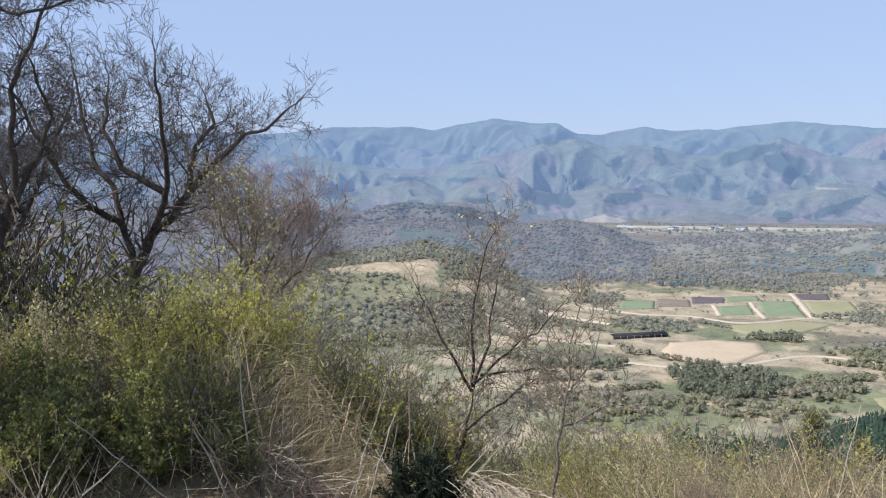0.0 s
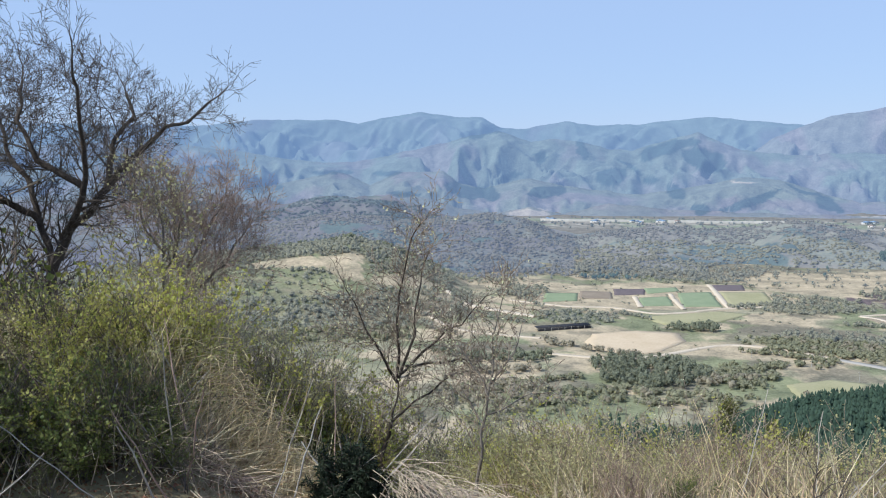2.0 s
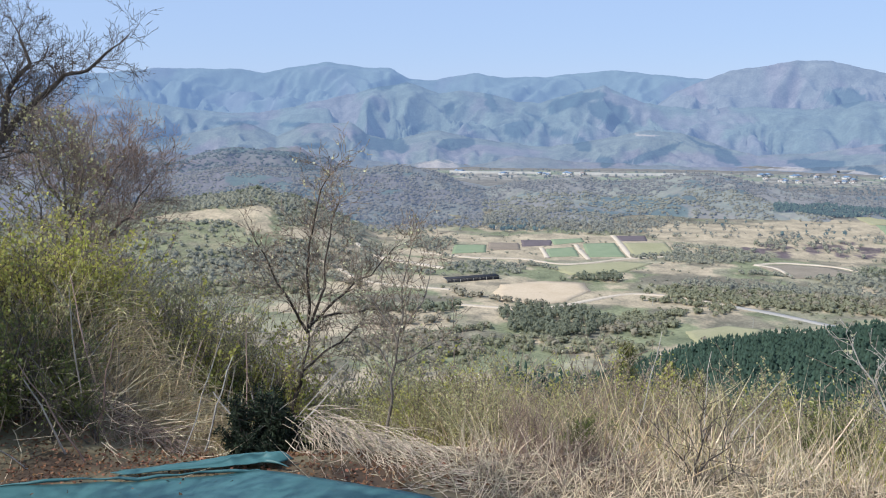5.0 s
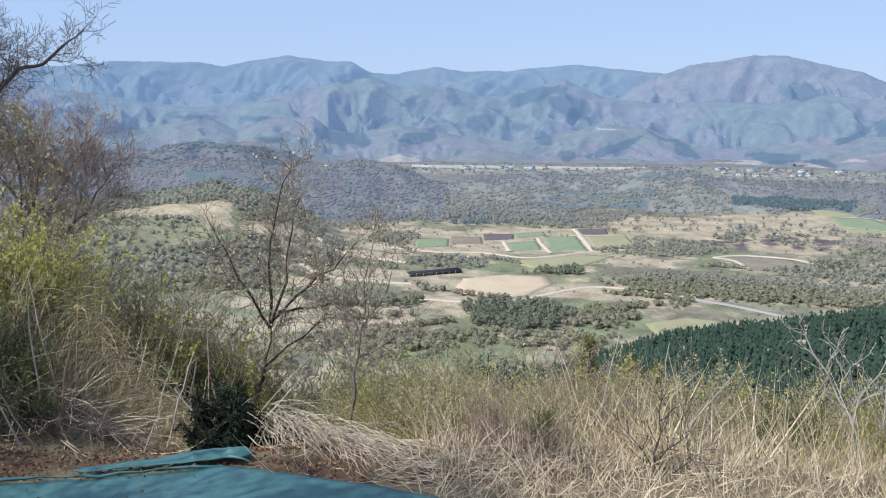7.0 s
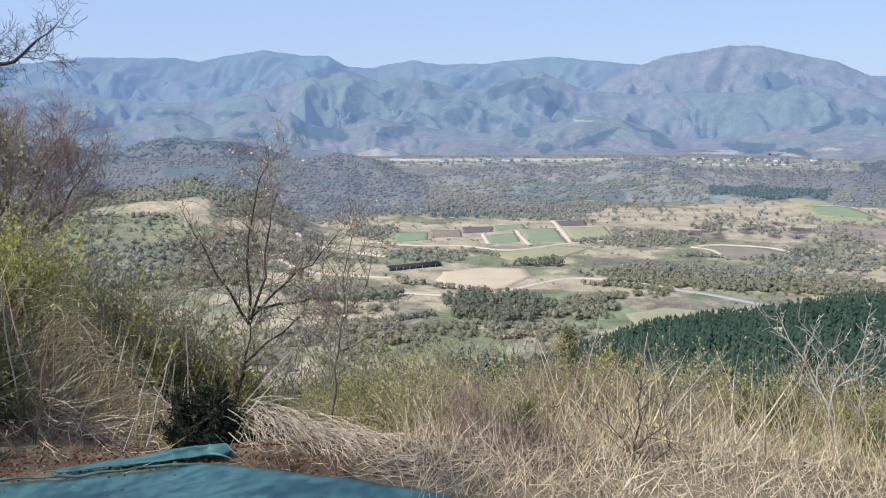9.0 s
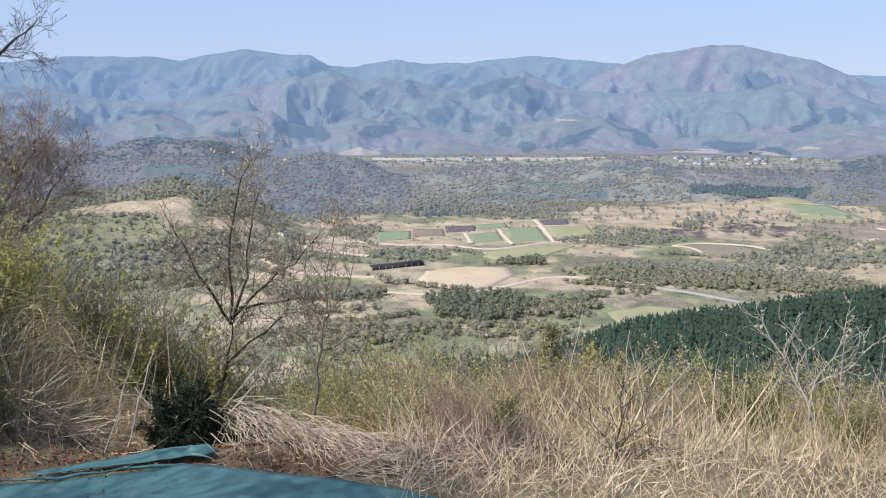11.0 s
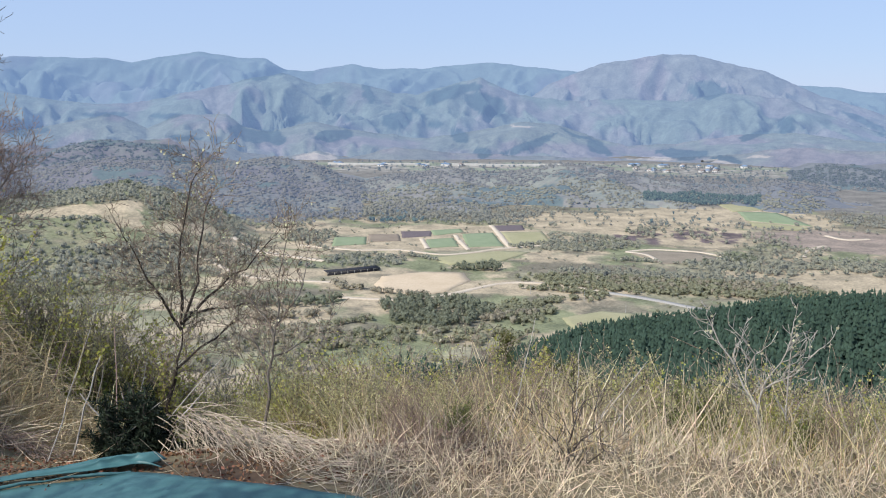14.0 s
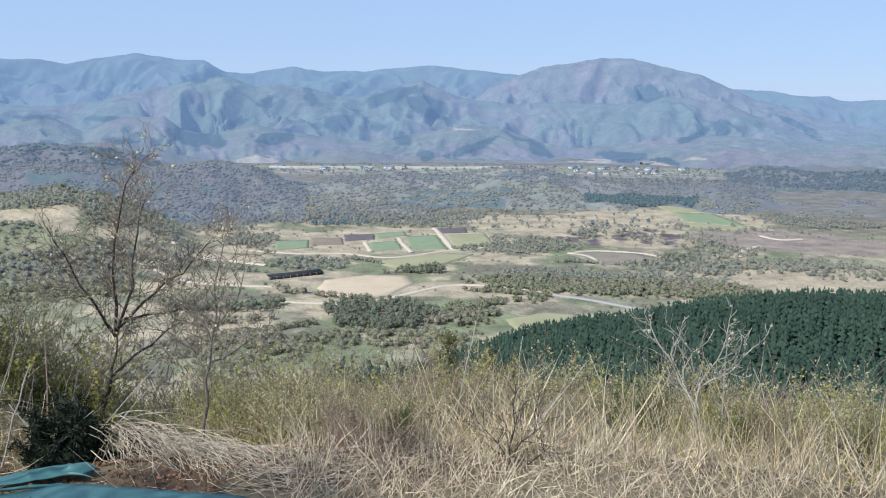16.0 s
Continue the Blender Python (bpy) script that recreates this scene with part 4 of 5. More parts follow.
def soft_trees(name, label, pts, hgt, wid, mat, r, tufts=30, cat="trees", sink=0.0):
    """Many distant trees: a trunk, a lumpy core and loose tufts round it."""
    n = len(pts)
    x, y = pts[:, 0], pts[:, 1]
    z = np.maximum(height(x, y), np.where(np.hypot(x, y) > 1400, ridge_height(x, y), -999))
    base = np.c_[x, y, z - sink]
    gold = (1 + 5 ** 0.5) / 2
    ico = np.array([(-1, gold, 0), (1, gold, 0), (-1, -gold, 0), (1, -gold, 0), (0, -1, gold), (0, 1, gold), (0, -1, -gold), (0, 1, -gold), (gold, 0, -1), (gold, 0, 1), (-gold, 0, -1), (-gold, 0, 1)]) / 1.9
    tri = np.array([(0, 11, 5), (0, 5, 1), (0, 1, 7), (0, 7, 10), (0, 10, 11), (1, 5, 9), (5, 11, 4), (11, 10, 2), (10, 7, 6), (7, 1, 8), (3, 9, 4), (3, 4, 2), (3, 2, 6), (3, 6, 8), (3, 8, 9), (4, 9, 5), (2, 4, 11), (6, 2, 10), (8, 6, 7), (9, 8, 1)])
    core = ico[None] * r.uniform(0.55, 0.95, (n, 12, 1))
    half = np.c_[wid / 2, wid / 2, hgt * 0.42]
    mid = base + np.c_[0 * x, 0 * x, hgt * 0.55]
    v1 = (mid[:, None] + core * 0.9 * half[:, None]).reshape(-1, 3)
    f1 = (np.arange(n)[:, None, None] * 12 + tri[None]).reshape(-1, 3)
    q = r.normal(size=(n * tufts, 3))
    q /= np.linalg.norm(q, axis=1)[:, None]
    out = q + r.normal(size=q.shape) * 0.28
    a = np.cross(out, r.normal(size=q.shape))
    a /= np.linalg.norm(a, axis=1)[:, None]
    b = np.cross(out, a)
    b /= np.linalg.norm(b, axis=1)[:, None]
    p = np.repeat(mid, tufts, 0) + q * r.uniform(0.7, 1.12, (n * tufts, 1)) * np.repeat(half, tufts, 0)
    size = (np.repeat(wid * 0.17, tufts) * r.uniform(0.6, 1.3, n * tufts))[:, None]
    v2 = np.stack([p - a * size, p + b * size * 0.7, p + a * size, p - b * size * 0.7], 1).reshape(-1, 3)
    f2 = (np.arange(n * tufts)[:, None, None] * 4 + np.array([[0, 2, 1], [0, 3, 2]])[None]).reshape(-1, 3)
    t, tf = tubes(np.c_[base - [0, 0, 0.5], mid, wid * 0.03, wid * 0.015], 3)
    tf = np.concatenate([tf[:, [0, 1, 2]], tf[:, [0, 2, 3]]])
    v, f = join((v1, f1), (v2, f2), (t, tf))
    up = np.array([0, 0, 0.55])
    ways = np.concatenate([core.reshape(-1, 3) + up, np.repeat(q + up, 4, 0), np.tile([[0, -0.6, 0.8]], (len(t), 1))])
    ways /= np.linalg.norm(ways, axis=1)[:, None]
    tagged(new(name, mesh(name, v, f, mat, True, normals=ways)), label, cat, kind="stuff")


r = np.random.default_rng(23)
lots = {"bare": [], "budding": [], "pine": []}
for kind, a0, d0, ra, rd, n in WOODS:
    ang, rad = r.uniform(0, 2 * np.pi, n), np.sqrt(r.uniform(0, 1, n)) * r.uniform(0.85, 1.1, n)
    lots[kind].append(np.stack(polar(a0 + ra * rad * np.cos(ang), d0 + rd * rad * np.sin(ang)), 1))
for kind, n, a0, a1, d0, d1 in (("budding", 700, -34, 36, 1400, 1700), ("bare", 900, -34, -8, 1250, 1600), ("budding", 500, -34, -8, 950, 1500), ("budding", 170, -30, 38, 640, 760), ("bare", 130, -30, 38, 640, 800), ("bare", 700, 8, 30, 1985, 2260), ("budding", 260, -4, 28, 2240, 2560), ("bare", 260, -4, 28, 2300, 2600), ("pine", 900, 20.0, 26.8, 1690, 1800), ("budding", 520, -21, -8, 950, 1100), ("budding", 300, -10, -4, 1050, 1260), ("bare", 220, -20, -8, 960, 1100), ("budding", 900, -30, -5, 1230, 1370), ("bare", 320, -30, -5, 1220, 1370), ("pine", 70, -12.5, -5.5, 1335, 1375), ("pine", 60, -18, -11, 1345, 1370)):
    lots[kind].append(np.stack(polar(r.uniform(a0, a1, n), r.uniform(d0, d1, n)), 1))
n = 2600
az, d = r.uniform(-30, 38, n), np.sqrt(r.uniform(660 ** 2, 1480 ** 2, n))
x, y = polar(az, d)
ok = fbm(x / 70, y / 50, 71) > 0.5
lots["scrub"] = [np.stack([x, y], 1)[ok]]
for kind, (xa, ya), (xb, yb), n in HEDGES:
    u = r.uniform(0, 1, n)
    lots[kind].append(np.stack([xa + (xb - xa) * u + r.normal(size=n) * 2.5, ya + (yb - ya) * u + r.normal(size=n) * 4], 1))
ra, rd = r.uniform(-22, 37, 16000), np.sqrt(r.uniform(1405 ** 2, 2000 ** 2, 16000))
x, y = polar(ra, rd)
lots["ridge"] = [np.stack([x, y], 1)[fbm(x / 45, y / 70, 73) + 0.3 * (rd < 1480) > 0.36]]
for a0, a1, n in ((-22, -5, 2600), (26, 38, 2400)):
    lots["ridge"].append(np.stack(polar(r.uniform(a0, a1, n), r.uniform(1990, 2480, n)), 1))
SIZES = {"bare": (7.0, 6.5), "budding": (5.2, 5.8), "pine": (8.0, 5.5), "scrub": (2.0, 3.6), "ridge": (5.2, 8.6)}
LOOK = {"bare": ("bare grey brown woods across the valley", "bare_wood"), "budding": ("grey green budding woods and hedges", "bud_wood"), "pine": ("dark green pines in small groups", "pine_wood"), "ridge": ("bare grey brown woods on the low ridge", "hazed_ridge_wood"), "scrub": ("scattered low bushes on the valley floor", "bud_wood")}
for kind, parts in lots.items():
    pts = np.concatenate(parts)
    pd, pa = np.hypot(pts[:, 0], pts[:, 1]), np.degrees(np.arctan2(pts[:, 0], pts[:, 1]))
    keep = np.ones(len(pts), bool)
    for ga, gd, gw, gh in OPEN_GROUND:
        keep &= (((pa - ga) / gw) ** 2 + ((pd - gd) / gh) ** 2 > 1) | (r.random(len(pts)) < 0.2)
    for ring in CLEARINGS:
        keep &= inside(pts[:, 0], pts[:, 1], ring) < 0.5
    if kind == "ridge":
        keep &= ridge_height(pts[:, 0], pts[:, 1]) > height(pts[:, 0], pts[:, 1])
    for _, _, fk, corners in FIELDS:
        keep &= inside(pts[:, 0], pts[:, 1], corners) < 0.5
    pts = pts[keep]
    h0, w0 = SIZES[kind]
    n = len(pts)
    s = r.uniform(0.6, 1.25, n)
    wide = w0 * s * r.uniform(0.8, 1.2, n)
    dist = np.hypot(pts[:, 0], pts[:, 1])
    # most trees past 1000 m take materials with haze painted in as glow
    hazy = {"pine": "hazed_ridge_pine"}.get(kind, "hazed_ridge_wood")
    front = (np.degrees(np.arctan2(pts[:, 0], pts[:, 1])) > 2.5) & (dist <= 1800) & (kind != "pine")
    for pick, tufts, mat in ((dist <= 1000, 36, LOOK[kind][1]), ((dist > 1000) & (dist <= 1390), 24, "pine_wood" if kind == "pine" else "hazed_hill_wood"), ((dist > 1390) & front, 4 if kind == "ridge" else 15, "hazed_slope_wood"), ((dist > 1390) & (dist <= 2100) & ~front, 4 if kind == "ridge" else 15, hazy), (dist > 2100, 12, "hazed_far_wood")):
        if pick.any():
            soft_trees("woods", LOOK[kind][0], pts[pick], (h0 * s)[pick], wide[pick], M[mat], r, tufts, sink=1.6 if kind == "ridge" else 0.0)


def conifer_stand(name, label, pts, hgt, wid, mat, r, tiers=6, sides=4):
    n = len(pts)
    z = height(pts[:, 0], pts[:, 1])
    vs, fs, off = [], [], 0
    a = np.arange(sides * 2) * np.pi / sides
    for k in range(tiers):
        u = k / (tiers - 1)
        low = z + hgt * (0.12 + 0.78 * u)
        rad = wid / 2 * (1 - u * u * 0.80) ** 0.75 * (0.95 if k else 0.8)
        jag = np.where(np.arange(sides * 2) % 2 == 0, 1.0, 0.80)[None] * r.uniform(0.75, 1.2, (n, sides * 2))
        turn = r.uniform(0, 6.3, (n, 1)) + a[None]
        ring = np.stack([pts[:, :1] + np.cos(turn) * rad[:, None] * jag, pts[:, 1:2] + np.sin(turn) * rad[:, None] * jag, low[:, None] + r.uniform(-0.03, 0.03, (n, sides * 2)) * hgt[:, None]], 2)
        tip = np.stack([pts[:, 0] + r.normal(size=n) * 0.15, pts[:, 1] + r.normal(size=n) * 0.15, low + hgt * 0.13], 1)
        v = np.concatenate([ring, tip[:, None]], 1)
        m = sides * 2
        i = np.arange(m)
        f = np.stack([i, (i + 1) % m, np.full(m, m)], 1)
        vs.append(v.reshape(-1, 3))
        fs.append((np.arange(n)[:, None, None] * (m + 1) + f[None]).reshape(-1, 3) + off)
        off += n * (m + 1)
    t, tf = tubes(np.c_[pts, z - 0.5, pts, z + hgt * 0.7, wid * 0.05, wid * 0.02], 4)
    vs.append(t)
    fs.append(np.concatenate([tf[:, [0, 1, 2]], tf[:, [0, 2, 3]]]) + off)
    tagged(new(name, mesh(name, np.concatenate(vs), np.concatenate(fs), mat)), label, "trees", kind="stuff")


r = np.random.default_rng(31)
n = 9500
az, d = r.uniform(4, 46, n), np.sqrt(r.uniform(170 ** 2, 440 ** 2, n))
keep = d < 300 + 140 * smooth(az, 8, 13)
pts = np.stack(polar(az[keep], d[keep]), 1)
n = len(pts)
conifer_stand("conifer_forest", "dense dark green conifer plantation on a spur", pts, r.uniform(8.0, 12.0, n), r.uniform(3.0, 4.6, n), M["conifer"], r)

# limbs of the nearer trees: foot, then lines of (sideways, up) from it, in metres
BIG_TREE = (-5.47, 9.78, 0.17), [
    [(0.0, 0.0), (0.11, 0.78), (0.28, 1.17), (0.54, 1.42), (0.84, 1.83), (1.13, 2.09), (1.38, 2.32), (1.63, 2.41), (1.86, 2.58)],
    [(0.28, 1.13), (0.45, 1.55), (0.49, 2.07), (0.43, 2.58), (0.38, 2.96)],
    [(0.11, 0.78), (-0.02, 1.31), (-0.09, 1.69), (-0.31, 2.08), (-0.4, 2.58), (-0.5, 3.07)],
    [(-0.02, 1.31), (-0.4, 1.58), (-0.67, 1.96), (-0.87, 2.39), (-1.02, 2.75)],
    [(0.71, 1.64), (0.82, 2.13), (1.05, 2.48), (1.03, 2.77)],
    [(0.46, 1.68), (0.04, 1.95), (-0.18, 2.39), (-0.1, 2.89)],
]
EDGE_TREE = (-5.93, 7.67, 0.38), [
    [(0.0, 0.0), (0.35, 1.09), (0.53, 1.83), (0.52, 2.51), (0.74, 3.03), (0.91, 3.46)],
    [(0.44, 1.46), (0.68, 1.83), (0.85, 2.25), (0.72, 2.72)],
    [(0.4, 1.25), (0.1, 1.78), (0.01, 2.55), (0.19, 3.31), (0.65, 3.21), (1.1, 3.35)],
]
SAPLING = (-1.44, 8.48, -0.84), [
    [(0.0, 0.0), (0.09, 0.59), (0.15, 0.87)],
    [(0.15, 0.87), (-0.01, 1.2), (-0.1, 1.34), (-0.23, 1.65), (-0.3, 1.81)],
    [(0.15, 0.87), (0.18, 1.25), (0.17, 1.74), (0.26, 2.12), (0.36, 2.43)],
    [(0.16, 0.9), (0.32, 1.3), (0.36, 1.74), (0.49, 2.14)],
    [(0.17, 0.95), (0.5, 1.24), (0.77, 1.42), (0.99, 1.68)],
    [(0.07, 0.48), (0.38, 0.74), (0.71, 0.93)],
    [(0.23, 1.03), (0.5, 1.05), (0.83, 1.04)],
]
THIN_TREE = (-0.46, 7.09, -0.48), [
    [(0.0, 0.0), (0.04, 0.2), (0.06, 0.36), (0.08, 0.73), (0.11, 1.01), (0.15, 1.28), (0.22, 1.56)],
    [(0.08, 0.64), (0.27, 0.71), (0.42, 0.8)],
    [(0.09, 0.81), (-0.05, 1.02), (-0.13, 1.18)],
    [(0.1, 0.87), (0.27, 1.11), (0.36, 1.33)],
    [(0.07, 0.55), (-0.07, 0.73), (-0.14, 0.83)],
]
PALE_SHRUB = (3.13, 5.85, -0.51), [
    [(0.0, 0.0), (-0.04, 0.51), (-0.16, 0.74), (-0.33, 0.98), (-0.39, 1.1)],
    [(-0.04, 0.51), (0.05, 0.82), (0.14, 1.04), (0.15, 1.11)],
    [(-0.04, 0.6), (0.17, 0.83), (0.32, 1.02)],
    [(0.15, 0.02), (0.14, 0.54), (0.15, 1.0)],
    [(-0.14, 0.72), (-0.09, 0.93), (-0.16, 1.07)],
]
LEAF_TREE = (-3.66, 8.68, -0.02), [
    [(0.0, 0.0), (-0.03, 0.69), (0.06, 1.19), (0.03, 1.59), (-0.01, 1.92)],
    [(0.04, 1.03), (0.18, 1.3), (0.25, 1.58)],
    [(0.0, 0.8), (-0.15, 1.09), (-0.19, 1.43)],
]
RED_TREE = (-4.82, 12.31, -0.49), [
    [(0.0, 0.0), (-0.09, 0.97), (-0.14, 1.61), (-0.16, 2.24)],
    [(-0.09, 0.97), (0.28, 1.52), (0.53, 1.99)],
    [(-0.08, 1.05), (-0.49, 1.62), (-0.62, 2.18)],
    [(-0.06, 0.65), (0.51, 1.11), (0.84, 1.59)],
]
DARK_SHRUB = (1.51, 5.11, -0.30), [
    [(0.0, 0.0), (0.01, 0.2), (-0.02, 0.38), (0.02, 0.53), (0.03, 0.75)],
    [(-0.01, 0.28), (-0.09, 0.42), (-0.16, 0.49)],
    [(-0.01, 0.35), (0.11, 0.5), (0.14, 0.63)],
    [(-0.01, 0.17), (0.1, 0.28), (0.18, 0.39)],
]

# ---- lookout: trees, shrubs, grass, sheet ----
def drawn_tree(name, label, category, data, r0, r1, thick, thin, seed, every=0.22, sub=2, length=0.7, depth=0.35, kids=2, leaf=None, leaf_n=0, leaf_size=0.03, start=0.3, lift=0.1, crook=0.16, spread=0.8, fine_r=0.0024, fork=0.45):
    foot, lines = data
    r = np.random.default_rng(seed)
    az = math.atan2(foot[0], foot[1])
    side, out = Vector((math.cos(az), -math.sin(az), 0)), Vector((math.sin(az), math.cos(az), 0))
    base = Vector((foot[0], foot[1], min(ground_z(foot[0], foot[1]), foot[2])))
    t = thing(name, label, category, base)
    segs, tips = [], []
    top = Vector(foot) - base
    bank = {}
    for k, line in enumerate(lines):
        sway = 0.0 if k == 0 else r.uniform(-1, 1) * depth
        pts = []
        for i, (u, v) in enumerate(line):
            near = min(bank, key=lambda q: abs(q[0] - u) + abs(q[1] - v)) if bank and i == 0 else None
            off = bank[near] if near else (pts[-1][1] + sway * 0.35 if i else 0.0)
            pts.append((side * u + Vector((0, 0, v)) + out * off + top, off))
            bank[(u, v)] = off
        ra = r0 if k == 0 else r0 * fork
        line = [p for p, o in pts]
        if k == 0:
            line = [Vector((0, 0, -0.15))] + line
        tube = limb(r, line, ra, r1, segs, tips, every, sub, length, lift, spread, kids, start if k == 0 else 0.12, crook)
        part("trunk" if k == 0 else "limb", mesh("limb", *tube, thick, True), t)
    s = np.array(segs)
    s[:, 6:8] = np.maximum(s[:, 6:8], fine_r)
    part("crown", mesh("crown", *tubes(s[:, :8], 3), thin), t, "fine bare twigs", "stuff")
    if leaf:
        s = np.array(segs)
        fine = s[s[:, 8] <= 1]
        pick = fine[r.integers(len(fine), size=leaf_n)]
        u = r.uniform(0, 1, (leaf_n, 1))
        pts = pick[:, :3] * (1 - u) + pick[:, 3:6] * u
        part("foliage", mesh("foliage", *leaves(pts, leaf_size, r), leaf), t, "small opening leaves", "stuff")
    return t


big = drawn_tree("tree", "bare crooked dark tree on the bank", "tree", BIG_TREE, 0.10, 0.014, M["bark_dark"], M["twig_dark"], 41, every=0.085, sub=3, length=0.5, depth=0.8, kids=2, lift=0.11, crook=0.15, spread=0.85, fine_r=0.0022)
for (fx, fy), turn, size in (((-8.6, 11.6), 70, 1.15), ((-8.4, 8.2), 200, 0.95), ((-11.5, 13.5), 130, 1.35)):
    c = copy_thing(big, pose(fx, fy, ground_z(fx, fy), 0, 0, turn))
    c.scale = (size, size, size)
    tagged(c, "bare dark tree among the bank's trees")
drawn_tree("tree", "bare dark tree with an overhanging branch", "tree", EDGE_TREE, 0.075, 0.012, M["bark_dark"], M["twig_dark"], 42, every=0.15, sub=3, length=0.48, depth=0.6, lift=0.06, crook=0.2, fine_r=0.0026)
drawn_tree("tree", "slender young tree with dark forked limbs", "tree", SAPLING, 0.055, 0.005, M["bark_dark"], M["twig_brown"], 43, every=0.05, sub=2, length=0.34, depth=0.35, fork=0.28, leaf=M["leaf_bud"], leaf_n=700, leaf_size=0.024, lift=0.12, fine_r=0.0022)
drawn_tree("tree", "thin young tree with few side branches", "tree", THIN_TREE, 0.019, 0.0035, M["bark_grey"], M["twig_brown"], 44, every=0.09, sub=2, length=0.3, depth=0.3, leaf=M["leaf_bud"], leaf_n=260, leaf_size=0.022, lift=0.12, fine_r=0.0022)
drawn_tree("shrub", "pale grey bare shrub with white buds", "shrub", PALE_SHRUB, 0.013, 0.004, M["bark_pale"], M["bark_pale"], 45, every=0.075, sub=1, length=0.2, depth=0.2, leaf=M["leaf_bud"], leaf_n=160, leaf_size=0.02, lift=0.2)
drawn_tree("tree", "slim grey tree with yellow green opening leaves", "tree", LEAF_TREE, 0.026, 0.005, M["bark_grey"], M["twig_brown"], 46, every=0.07, sub=2, length=0.5, depth=0.4, leaf=M["leaf_yellow"], leaf_n=1500, leaf_size=0.026, lift=0.1)
drawn_tree("tree", "reddish brown tree of fine bare twigs", "tree", RED_TREE, 0.05, 0.01, M["bark_grey"], M["twig_red"], 47, every=0.055, sub=3, length=0.58, depth=0.8, lift=0.16, kids=2, fine_r=0.0024)
drawn_tree("shrub", "dark thin bare shrub in the dry grass", "shrub", DARK_SHRUB, 0.012, 0.003, M["bark_dark"], M["twig_dark"], 48, every=0.06, sub=1, length=0.2, depth=0.2, lift=0.15, fine_r=0.0018)


GEO = {}


def shrub(label, seed, stems, hgt, wide, wood, leaf, leaf_n, leaf_size, sub=2, flat=0.0):
    r = np.random.default_rng(seed)
    t = thing("shrub", label, "shrub", group="hillside shrubs")
    segs, tips = [], []
    for _ in range(stems):
        a, o = r.uniform(0, 6.28), r.uniform(0, 0.12)
        d = (math.cos(a) * wide * r.uniform(0.2, 1), math.sin(a) * wide * r.uniform(0.2, 1), 1)
        grow(r, (math.cos(a) * o, math.sin(a) * o, -0.1), d, hgt * r.uniform(0.45, 0.75), 0.011 * r.uniform(0.6, 1.2), sub, segs, tips, 0.55, 0.1, 2, 0.12)
    s = np.array(segs)
    GEO[seed] = [(tubes(np.c_[s[::2, :6], np.maximum(s[::2, 6:8], 0.0042)], 3), wood)]
    part("stem", mesh("stem", *tubes(s[s[:, 8] >= sub][:, :8], 4), wood), t, kind="stuff")
    part("crown", mesh("crown", *tubes(np.c_[s[s[:, 8] < sub][:, :6], np.maximum(s[s[:, 8] < sub][:, 6:8], 0.0024)], 3), wood), t, kind="stuff")
    if leaf_n:
        fine = s[s[:, 8] <= 1]
        pick = fine[r.integers(len(fine), size=leaf_n)]
        u = r.uniform(0, 1, (leaf_n, 1))
        pts = pick[:, :3] * (1 - u) + pick[:, 3:6] * u + r.normal(size=(leaf_n, 3)) * 0.015
        part("foliage", mesh("foliage", *leaves(pts, leaf_size, r), leaf), t, kind="stuff")
        GEO[seed].append((leaves(pts[::2], leaf_size * 1.2, r), leaf))
    return t


KINDS = {
    "spring": shrub("leggy shrub with fresh yellow green leaves", 61, 9, 1.0, 0.55, M["twig_brown"], M["leaf_spring"], 2300, 0.029),
    "yellow": shrub("twiggy shrub with pale yellow opening leaves", 62, 9, 1.0, 0.5, M["twig_brown"], M["leaf_yellow"], 2200, 0.025),
    "bare": shrub("bare brown twiggy shrub", 63, 11, 1.0, 0.5, M["twig_brown"], M["leaf_bud"], 160, 0.022),
    "green": shrub("dense shrub with dark green leaves", 64, 12, 0.9, 0.65, M["twig_dark"], M["leaf_green"], 2000, 0.034),
    "dark": shrub("bare dark shrub of tangled stems", 66, 12, 1.0, 0.6, M["twig_dark"], M["leaf_green"], 420, 0.034),
    "tall": shrub("tall airy shrub of grey stems with tiny pale leaves", 67, 6, 1.55, 0.35, M["twig_grey"], M["leaf_yellow"], 1500, 0.021),
    "red": shrub("bare reddish shrub of thin stems", 65, 12, 1.0, 0.4, M["twig_red"], M["leaf_yellow"], 60, 0.022),
}
used = set()


def plant(kind, az, d, size, r):
    if abs(az + 9.4) < 2.2 and d < 9.4:
        d += 1.6
    x, y = polar(az, d)
    m = pose(x, y, ground_z(x, y), r.uniform(-8, 8), r.uniform(-8, 8), r.uniform(0, 360))
    ob = KINDS[kind]
    if kind not in used:
        used.add(kind)
        ob.matrix_basis = m @ Matrix.Diagonal((size, size, size, 1))
        return
    c = copy_thing(ob, m)
    c.scale = (size, size, size * r.uniform(0.9, 1.15))


r = np.random.default_rng(71)
